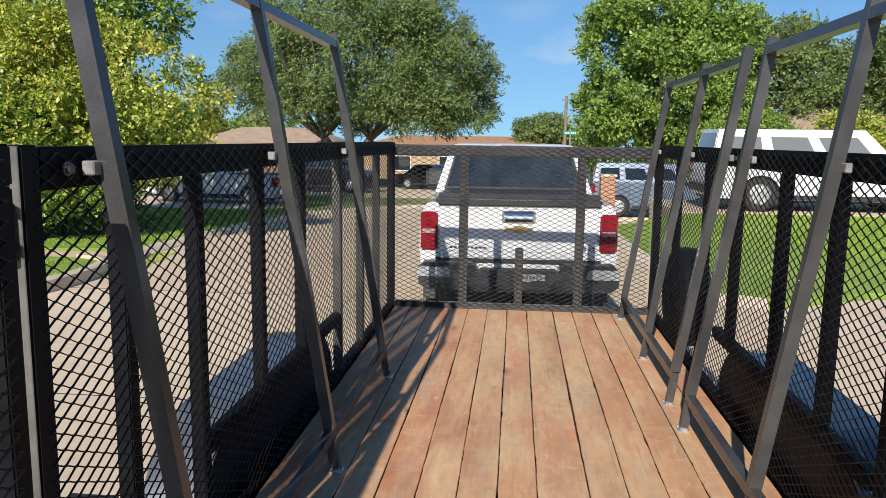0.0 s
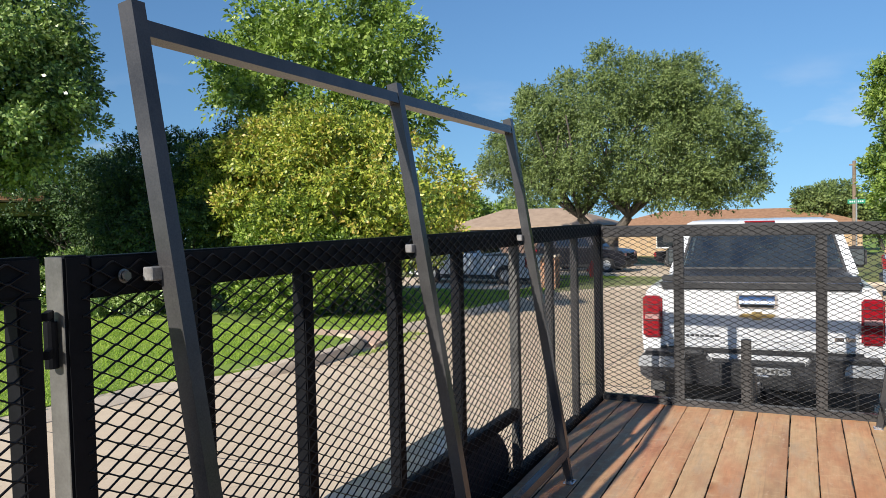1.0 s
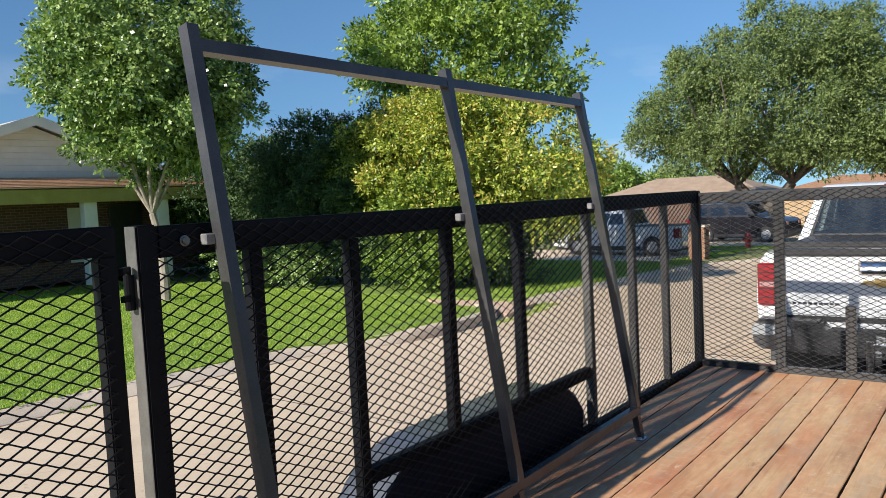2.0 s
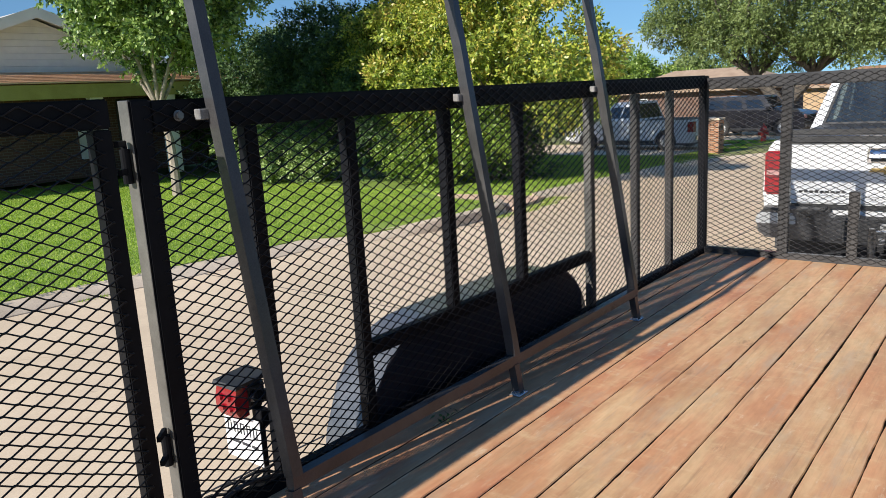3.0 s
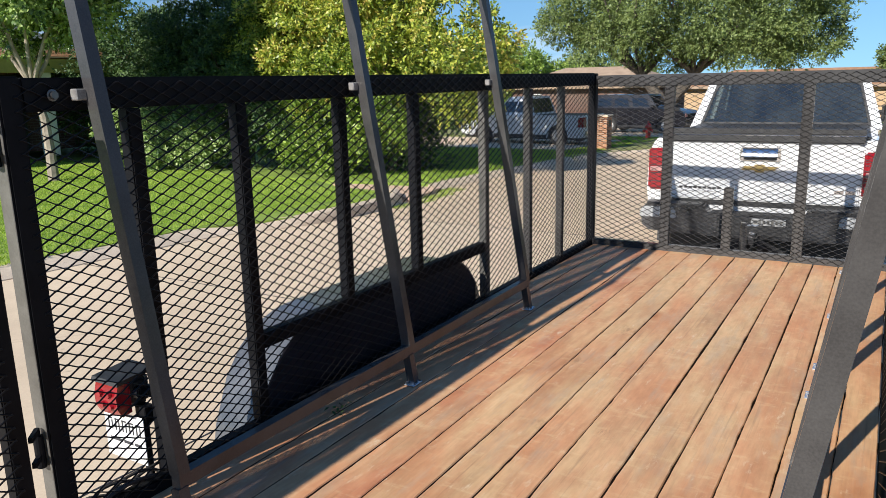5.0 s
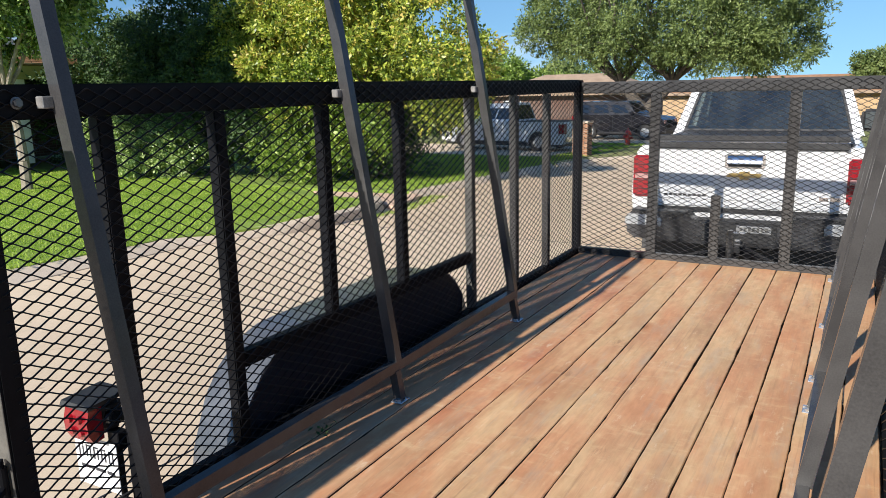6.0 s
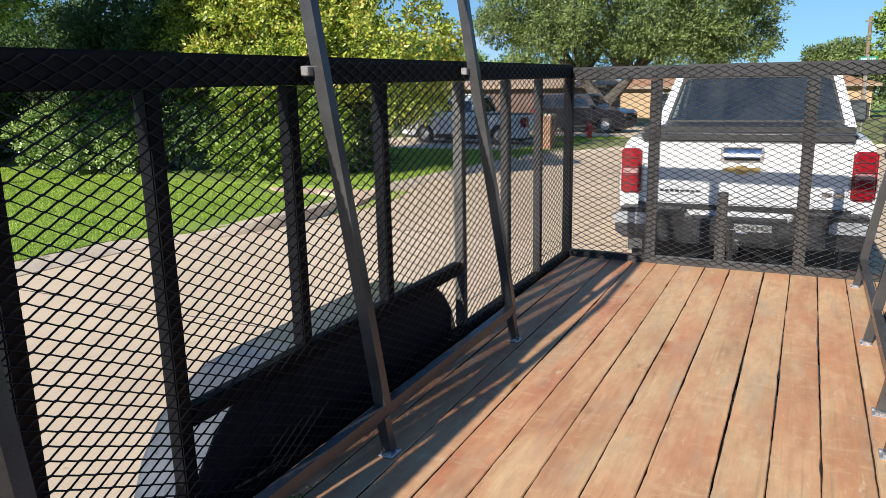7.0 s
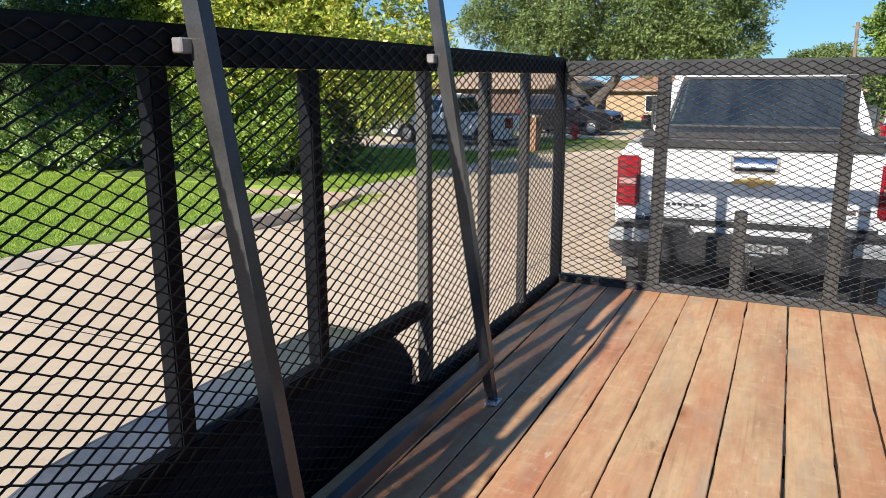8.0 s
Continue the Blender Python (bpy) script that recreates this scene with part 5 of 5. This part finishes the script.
tree("golden_bush", "tall rounded bush with yellow-green leaves beside the street", leaned(-10.2, 15.7), (0.8, 0.10, 7, 0.6, 2.6, 3), [(-0.5, 0, 2.6, 2.1, 1.9, 1.9), (-1.2, 0.1, 3.4, 1.6, 1.5, 1.3), (0.9, -0.1, 3.3, 1.7, 1.5, 1.2), (2.2, -0.2, 2.7, 1.35, 1.5, 1.35), (-2.0, -0.1, 3.1, 1.4, 1.3, 1.4), (0.0, 0.1, 4.2, 1.2, 1.1, 0.8), (-2.9, -0.3, 3.5, 1.1, 1.0, 1.1)], 270, 46, 0.098, GOLDLEAF, 12, category="bush", radius=0.37, shell=0.88, core=0.5, droop=0.2)
tree("bush", "low green leafy bush in front of the dark evergreen", leaned(-15.3, 13.6), (0.4, 0.05, 6, 0.8, 0.8, 2), [(0.0, 0, 0.55, 1.1, 0.6, 0.75), (1.0, 0.2, 0.6, 0.9, 0.6, 0.7), (-1.3, 0.1, 0.65, 1.0, 0.6, 0.8)], 80, 36, 0.09, PEAR, 13, category="bush", radius=0.28, droop=0.2)
tree("bush", "bright green leafy bush under the golden bush", leaned(-10.4, 14.5), (0.5, 0.06, 6, 0.7, 1.0, 2), [(-0.4, 0.0, 1.1, 1.2, 0.9, 1.1), (0.7, -0.1, 0.9, 1.1, 0.8, 0.9), (0.2, 0.2, 1.8, 1.1, 0.9, 0.9)], 100, 36, 0.092, OLIVELEAF, 28, category="bush", radius=0.34, core=0.6, droop=0.2)
tree("bush", "dark green bush in the shade of the golden bush", leaned(-9.5, 15.9), (0.5, 0.06, 6, 0.7, 1.2, 2), [(0.0, 0, 1.0, 1.0, 0.8, 1.0), (-0.6, 0.4, 1.7, 1.0, 0.9, 1.0), (0.5, 0.5, 1.2, 0.8, 0.8, 1.1)], 80, 36, 0.085, DARKLEAF, 29, category="bush", radius=0.32, core=0.6, droop=0.2)
tree("bush", "dark green shaded bush behind the golden bush", leaned(-12.4, 18.6), (0.5, 0.06, 6, 0.7, 1.6, 2), [(0.0, 0, 1.5, 1.3, 1.0, 1.5), (-0.9, 0.2, 2.3, 1.1, 1.0, 1.3), (0.3, 0.3, 2.8, 1.0, 1.0, 1.1)], 90, 36, 0.09, DARKLEAF, 27, category="bush", radius=0.36, droop=0.2)
tree("evergreen_bush", "large dark green shaded bush beside the driveway", leaned(-14.6, 15.4), (0.7, 0.10, 7, 0.7, 2.6, 3), [(0, 0, 2.2, 2.2, 1.7, 2.3), (-1.2, 0.3, 2.9, 1.6, 1.5, 1.6), (0.9, 0.3, 3.2, 1.4, 1.3, 1.5), (1.9, -0.5, 1.4, 1.6, 1.2, 1.5)], 250, 40, 0.088, DARKLEAF, 14, category="bush", radius=0.42, core=0.6, droop=0.2)
tree("evergreen_bush", "dense dark evergreen behind the pear tree", leaned(-19.2, 15.8), (0.7, 0.10, 7, 0.7, 1.9, 3), [(-0.3, 0, 2.5, 2.4, 2.0, 2.1), (-1.8, 0.4, 2.2, 1.9, 1.7, 2.0), (1.9, 0.1, 2.8, 1.8, 1.6, 1.6)], 230, 40, 0.095, DARKLEAF, 15, category="bush", radius=0.45, core=0.6, droop=0.2)
tree("broadleaf_tree", "tall bright green tree rising behind the bushes", leaned(-12.5, 18.9), (3.3, 0.19, 7, 0.6, 3.9, 1), grown([(0, 0, 6.4, 2.8, 2.8, 2.2), (0.2, 0, 8.5, 2.2, 2.2, 1.8), (2.5, 0, 5.9, 1.7, 1.8, 1.2), (-2.6, 0, 6.9, 1.6, 1.6, 1.1), (1.8, 0, 7.6, 1.6, 1.6, 1.2)], 0.92, 0.4), 135, 40, 0.15, BRIGHTLEAF, 16, radius=0.58, shell=0.60, core=0.22, droop=0.15)
# beyond the bend
tree("oak_tree", "large spreading grey-green oak with two leaning trunks", leaned(-9.4, 41.0, 0.1), (2.0, 0.36, 8, 1.0, 5.0, (1.3, [(-0.85, 0.0), (0.85, 0.05)])), [(x + 0.6, *rest) for x, *rest in [(0, 0, 6.7, 5.4, 4.6, 3.1), (1.0, 0, 9.5, 3.6, 3.6, 2.1), (-4.8, 0, 6.2, 2.6, 2.6, 2.2), (4.8, 0, 6.4, 2.7, 2.7, 2.7), (5.6, 0, 4.7, 1.8, 1.8, 1.5), (-5.9, 0, 6.0, 1.5, 1.5, 1.2), (2.6, -1.5, 4.5, 2.6, 2.2, 1.3), (-2.4, -1, 5.2, 2.6, 2.0, 1.2), (-2.6, 0, 8.8, 2.6, 2.6, 1.9), (3.5, 0, 8.4, 2.4, 2.4, 1.9)]], 620, 52, 0.135, OAKLEAF, 18, radius=0.74, shell=0.50, core=0.45, droop=0.2)
tree("broadleaf_tree", "broad bright green tree at the side street", leaned(7.0, 38.5), (2.6, 0.28, 8, 0.7, 4.5, 1), grown([(0, 0, 4.6, 3.3, 3.0, 2.9), (-0.6, 0, 6.9, 2.7, 2.6, 1.9), (2.2, 0, 6.9, 2.2, 2.2, 1.6), (1.9, 0, 3.6, 2.6, 2.4, 2.0), (-2.0, 0, 3.0, 1.7, 1.7, 1.7), (-1.4, -0.8, 8.1, 1.3, 1.3, 0.9)], 1.0, 0.9), 230, 50, 0.175, BRIGHTLEAF, 19, radius=0.66, shell=0.80, core=0.5, narrow=0.36)
tree("broadleaf_tree", "green tree behind the white parked vehicle", leaned(13.2, 42), (2.6, 0.28, 8, 0.7, 4.5, 1), grown([(0, 0, 4.8, 3.8, 3.0, 2.8), (-2.0, 0, 6.6, 2.4, 2.4, 1.5), (3.0, 0, 5.2, 3.0, 2.6, 2.2), (0.6, 0, 7.0, 2.2, 2.2, 1.2)], 1.0, 0.9), 200, 40, 0.18, OAKLEAF, 20, radius=0.75, core=0.5)
tree("broadleaf_tree", "green tree at the end of the side street", leaned(21.0, 41), (2.6, 0.28, 8, 0.7, 4.5, 1), grown([(0, 0, 4.6, 3.8, 3.0, 3.0), (-2.0, 0, 5.6, 2.4, 2.4, 1.8), (3.0, 0, 5.0, 3.0, 2.6, 2.4)], 1.0, 0.9), 160, 38, 0.19, OAKLEAF, 21, radius=0.75, core=0.5)
for k, (x, y, w) in enumerate(((9.5, 33.5, 2.0), (13.5, 33.0, 2.2), (17.5, 33.8, 2.3))):
    tree("hedge_bush", "clipped olive green hedge bush behind the side street", leaned(x, y), (0.4, 0.07, 6, 0.8, 1.5, 2), [(0, 0, 1.9, w, 1.3, 1.8), (0.9, 0.2, 2.6, 1.3, 1.2, 1.4)], 70, 34, 0.14, GOLDLEAF if k == 1 else BRIGHTLEAF, 30 + k, category="bush", group="hedge by the side street", radius=0.45)
tree("distant_tree", "small round dark green tree far down the street", leaned(2.4, 68), (1.4, 0.2, 6, 0.7, 2.5, 1), [(0, 0, 4.0, 2.4, 2.2, 1.5), (1.6, 0, 3.6, 1.5, 1.5, 1.2)], 70, 34, 0.24, OAKLEAF, 22, radius=0.6)
tree("distant_tree", "bright green trees far behind the low brick house", leaned(-28, 62), (1.4, 0.2, 6, 0.7, 2.5, 1), [(0, 0, 3.4, 3.2, 3.0, 2.2), (4, 0, 2.4, 2.8, 2.6, 1.8), (-4, 0, 4.4, 3.0, 3.0, 2.4)], 100, 34, 0.30, BRIGHTLEAF, 23, radius=0.9)
for k, x in enumerate((-62, -44, -30, 8, 22, 38, 56, 76)):
    y = 92 - abs(x) * 0.25
    tree("distant_tree", "dark green tree in the hazy tree line behind the houses", leaned(x, y), (1.6, 0.25, 5, 0.7, 3.0, 1), [(-4, 0, 2.6, 4.5, 3, 2.6), (3, 0, 2.9, 5.0, 3, 2.9), (0.5, 0, 4.2 + k % 3 * 0.5, 3.2, 2.6, 2.0)], 60, 24, 0.42, OAKLEAF, 50 + k, group="tree line behind the houses", radius=1.1)


# ---- houses ----
def window(parent, x0, x1, y, z0, z1, s=-1):
    """A window in a wall that faces -y: frame, sill and panes."""
    w = part("window", boxes([(x0, x1, y - 0.03, y + 0.02, z0, z0 + 0.06), (x0, x1, y - 0.03, y + 0.02, z1 - 0.06, z1), (x0, x0 + 0.06, y - 0.03, y + 0.02, z0 + 0.061, z1 - 0.061), (x1 - 0.06, x1, y - 0.03, y + 0.02, z0 + 0.061, z1 - 0.061)], 0.004), SIDING, parent, "pale window frame")
    part("pane", boxes([(x0 + 0.06, x1 - 0.06, y - 0.012, y - 0.004, z0 + 0.06, z1 - 0.06)]), HOUSEGLASS, w)
    part("sill", boxes([(x0 - 0.05, x1 + 0.05, y - 0.08, y + 0.02, z0 - 0.05, z0 - 0.002)], 0.005), SIDING, w)
    return w


def bungalow(label, at, turn, width, depth, eave, ridge, brick, roofing, windows, door=None):
    """A low house whose long front faces -y: walls, a hipped roof with eaves, windows and a door."""
    h = thing("house", label, "house", "", at, turn)
    part("wall", boxes([(-width / 2, width / 2, 0, depth, 0, eave)], 0.01), brick, h)
    bm = bmesh.new()
    o = 0.55
    lo = [bm.verts.new(c) for c in ((-width / 2 - o, -o, eave), (width / 2 + o, -o, eave), (width / 2 + o, depth + o, eave), (-width / 2 - o, depth + o, eave))]
    k = depth / 2
    hi = [bm.verts.new((-width / 2 + k, k, ridge)), bm.verts.new((width / 2 - k, k, ridge))]
    for f in ((lo[0], lo[1], hi[1], hi[0]), (lo[1], lo[2], hi[1]), (lo[2], lo[3], hi[0], hi[1]), (lo[3], lo[0], hi[0])):
        bm.faces.new(f)
    bm.faces.new(lo[::-1])
    part("roof", bm, roofing, h)
    part("fascia", boxes([(-width / 2 - o, width / 2 + o, -o - 0.03, -o, eave - 0.18, eave + 0.02)], 0.005), TANROOF, h)
    for x0, x1, z0, z1 in windows:
        window(h, x0, x1, 0, z0, z1)
    if door:
        d = part("door", boxes([(door, door + 0.95, -0.03, 0.02, 0.02, 2.05)], 0.01), DARKPAINT, h)
        part("door_handle", rod((door + 0.85, -0.09, 1.0), (door + 0.85, -0.02, 1.0), 0.03), CHROME, d)
    return h


bungalow("low tan brick house with a brown roof across the street", (-5.0, 64, gz(64, 0.11)), 0, 19, 8, 2.5, 3.75, TANBRICK, SHINGLE, [(-1.6, -0.2, 0.7, 2.0), (2.4, 3.4, 0.7, 2.0), (-5.5, -4.0, 0.7, 2.0)], 0.8)
bungalow("low dark brick house with a tan shingled roof beyond the bushes", (-17.6, 51, gz(51, 0.11)), 0, 11, 6, 2.5, 3.8, HOUSEBRICK, TANROOF, [(-4.6, -3.2, 0.7, 2.0)])
bungalow("house with a tan roof behind the hedge", (18.5, 37.0, gz(37, 0.11)), 0, 15, 9, 2.7, 4.9, TANBRICK, TANROOF, [(-4.6, -3.2, 0.7, 2.0), (1.4, 2.6, 0.7, 2.0)], -1.0)

# the brick house across the lawn: its front faces the street (+x)
house = thing("house", "brick house with pale gable siding and an orange-brown porch roof", "house", "", (-22.0, 10.4, gz(10.4, 0.26)), 0)
house.matrix_basis = house.matrix_basis @ Matrix.Diagonal((1.1, 1.19, 1.12, 1))
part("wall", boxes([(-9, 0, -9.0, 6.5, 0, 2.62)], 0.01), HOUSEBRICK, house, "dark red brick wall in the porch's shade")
part("gable", slab([(-3.9, 2.62), (4.1, 2.62), (0.1, 4.2)], -8.9, -0.03, "x"), SIDING, house)
for i in range(9):
    z0, z1 = 2.66 + 0.165 * i, 2.66 + 0.165 * (i + 1) - 0.004
    f = lambda z: 3.85 * (1 - (z - 2.62) / 1.58)
    if f(z1) > 0.1:
        part("siding_board", slab([(0.1 - f(z0), z0), (0.1 + f(z0), z0), (0.1 + f(z1), z1), (0.1 - f(z1), z1)], -0.02, 0.012, "x"), SIDING, house)
for s in (-1, 1):
    part("gable_roof", slab([(0.1, 4.27), (0.1, 4.40), (0.1 + s * 4.7, 2.56), (0.1 + s * 4.7, 2.44)], -9.2, 0.42, "x"), PALEROOF, house)
    part("barge_board", slab([(0.1, 4.16), (0.1, 4.43), (0.1 + s * 4.74, 2.59), (0.1 + s * 4.74, 2.34)], 0.421, 0.47, "x"), SIDING, house, "pale barge board")
# shingles paled so that the roof's sunlight is in their colour
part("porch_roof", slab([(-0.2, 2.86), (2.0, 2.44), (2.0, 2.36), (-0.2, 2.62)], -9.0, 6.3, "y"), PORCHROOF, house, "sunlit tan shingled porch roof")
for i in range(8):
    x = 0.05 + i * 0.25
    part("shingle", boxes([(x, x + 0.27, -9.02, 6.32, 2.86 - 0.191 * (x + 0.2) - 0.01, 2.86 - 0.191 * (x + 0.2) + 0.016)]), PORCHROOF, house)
part("fascia", boxes([(2.001, 2.04, -9.0, 6.3, 2.10, 2.44)], 0.005), TRIMPAINT, house, "olive-yellow fascia board")
for y in (0.55, 2.45):
    part("porch_column", boxes([(1.72, 1.96, y - 0.16, y + 0.16, 0, 2.18)], 0.01), SIDING, house, "pale porch column")
part("door", boxes([(0.0, 0.05, 1.95, 2.9, 0.02, 2.08)], 0.01), DARKPAINT, house)
w = part("window", boxes([(0.0, 0.05, 0.85, 1.6, 0.5, 2.0)], 0.01), SIDING, house)
part("pane", boxes([(0.045, 0.056, 0.91, 1.54, 0.56, 1.94)]), SIDING, w, "window with pale closed blinds")

# ---- street furniture ----
mail = thing("brick_mailbox", "orange brick mailbox pillar on the verge", "mailbox", "", (-7.55, 25.5, gz(25.5, 0.08)))
for i in range(15):
    for j in range(2):
        a = (-0.27, 0.27, -0.26 + 0.265 * j, -0.26 + 0.265 * j + 0.255) if i % 2 else (-0.27 + 0.273 * j, -0.27 + 0.273 * j + 0.265, -0.26, 0.26)
        part("brick", boxes([(*a, 0.0 + 0.075 * i, 0.066 + 0.075 * i)]), POSTBRICK, mail)
part("cap", boxes([(-0.30, 0.30, -0.29, 0.29, 1.126, 1.20)], 0.01), KERB, mail)
part("letter_door", boxes([(0.271, 0.285, -0.10, 0.10, 0.80, 1.02)], 0.01), PLASTIC, mail)
mail2 = thing("brick_mailbox", "tan orange brick mailbox pillar beyond the pickup", "mailbox", "", (2.68, 22.2, gz(22.2, 0.12)))
part("pillar", boxes([(-0.21, 0.21, -0.23, 0.23, 0, 1.36)], 0.01), POSTBRICK, mail2)
part("cap", boxes([(-0.24, 0.24, -0.26, 0.26, 1.361, 1.43)], 0.012), KERB, mail2)

hyd = thing("fire_hydrant", "red painted fire hydrant on the verge", "hydrant", "", (-7.8, 32.2, gz(32.2, 0.03)))
part("barrel", turned([(0.16, 0), (0.16, 0.05), (0.11, 0.06), (0.105, 0.52), (0.15, 0.53), (0.15, 0.58), (0.13, 0.60), (0.11, 0.68), (0.06, 0.74), (0.03, 0.75), (0.03, 0.81)], 20), HYDRANTRED, hyd)
for p, q in (((-0.2, 0, 0.42), (0.2, 0, 0.42)), ((0, -0.22, 0.40), (0, 0, 0.40))):
    part("outlet", rod(p, q, 0.065, None, 14), HYDRANTRED, hyd)

pole = thing("utility_pole", "weathered wooden utility pole far down the street", "pole", "", (3.4, 54, gz(54, 0.11)))
part("shaft", rod((0, 0, -0.1), (0, 0, 6.3), 0.13, 0.10, 12), POLEWOOD, pole)
part("cross_arm", boxes([(-0.28, 0.28, -0.05, 0.05, 6.0, 6.1)], 0.01), POLEWOOD, pole)
sign = thing("street_sign", "green street name sign on a thin metal post", "sign", "", (2.3, 33.0, gz(33, 0.11)))
part("post", rod((0, 0, -0.1), (0, 0, 3.15), 0.03, None, 10), ZINC, sign)
bl = part("blade", boxes([(-0.30, 0.30, -0.006, 0.006, 2.92, 3.08)], 0.003), SIGNGREEN, sign, "green blade with pale characters")
part("marking", boxes([(-0.23 + 0.07 * i, -0.19 + 0.07 * i, -0.009, -0.0065, 2.97, 3.03) for i in range(7)]), PLATE, bl)

# ---- the deck's planks ----
rnd = random.Random(2)
for a, b in zip(SEAMS, SEAMS[1:]):
    g0, g1 = rnd.uniform(0.0010, 0.0038), rnd.uniform(0.0010, 0.0038)
    t0, t1 = rnd.uniform(-0.0012, 0.0012), rnd.uniform(-0.0012, 0.0012)
    w, ln = b - a - g0 - g1, YF + 0.004 - YB
    bm = bmesh.new()
    steps = 120
    rows = []
    # edges wander a little, with splintered chips here and there
    wob = [rnd.gauss(0, 0.0006) + 0.0012 * math.sin(i * 0.11 + a * 40) for i in range(steps + 1)]
    chips = [[0.0] * (steps + 1) for _ in range(2)]
    for chip in chips:
        for _ in range(rnd.randint(2, 6)):
            at, deep, run = rnd.randint(3, steps - 3), rnd.uniform(0.001, 0.004), rnd.randint(1, 3)
            for j in range(-run, run + 1):
                chip[min(max(at + j, 0), steps)] = deep * (1 - abs(j) / (run + 1)) * rnd.uniform(0.7, 1.2)
    lift = rnd.uniform(-0.0025, 0.0)
    for i in range(steps + 1):
        y = -ln / 2 + ln * i / steps
        k = 2 * i / steps - 1
        x0, x1 = -w / 2 + wob[i] + t0 * k + chips[0][i], w / 2 + wob[steps - i] * 0.8 + t1 * k - chips[1][i]
        rows.append([bm.verts.new(c) for c in ((x0, y, -0.038), (x0, y, -0.005), (x0 + 0.003, y, lift), (0, y, lift + 0.0012), (x1 - 0.003, y, lift), (x1, y, -0.005), (x1, y, -0.038))])
    for p, q in zip(rows, rows[1:]):
        for j in range(7):
            # side faces and underside take a darker brown than the top
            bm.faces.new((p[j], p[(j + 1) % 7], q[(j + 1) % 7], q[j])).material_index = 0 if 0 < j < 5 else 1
    bm.faces.new(rows[0])
    bm.faces.new(rows[-1][::-1])
    ob = part("plank", bm, REDWOOD if a < -0.35 else WOOD, trailer)
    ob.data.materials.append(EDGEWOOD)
    ob.location = ((a + g0 + b - g1) / 2, (YB + YF + 0.004) / 2, DECK)
for y in np.arange(YB + 0.02, YF, 0.45):
    part("cross_member", boxes([(XL, XR, y, y + 0.05, DECK - 0.10, DECK - 0.0405)]), BLACK, trailer)
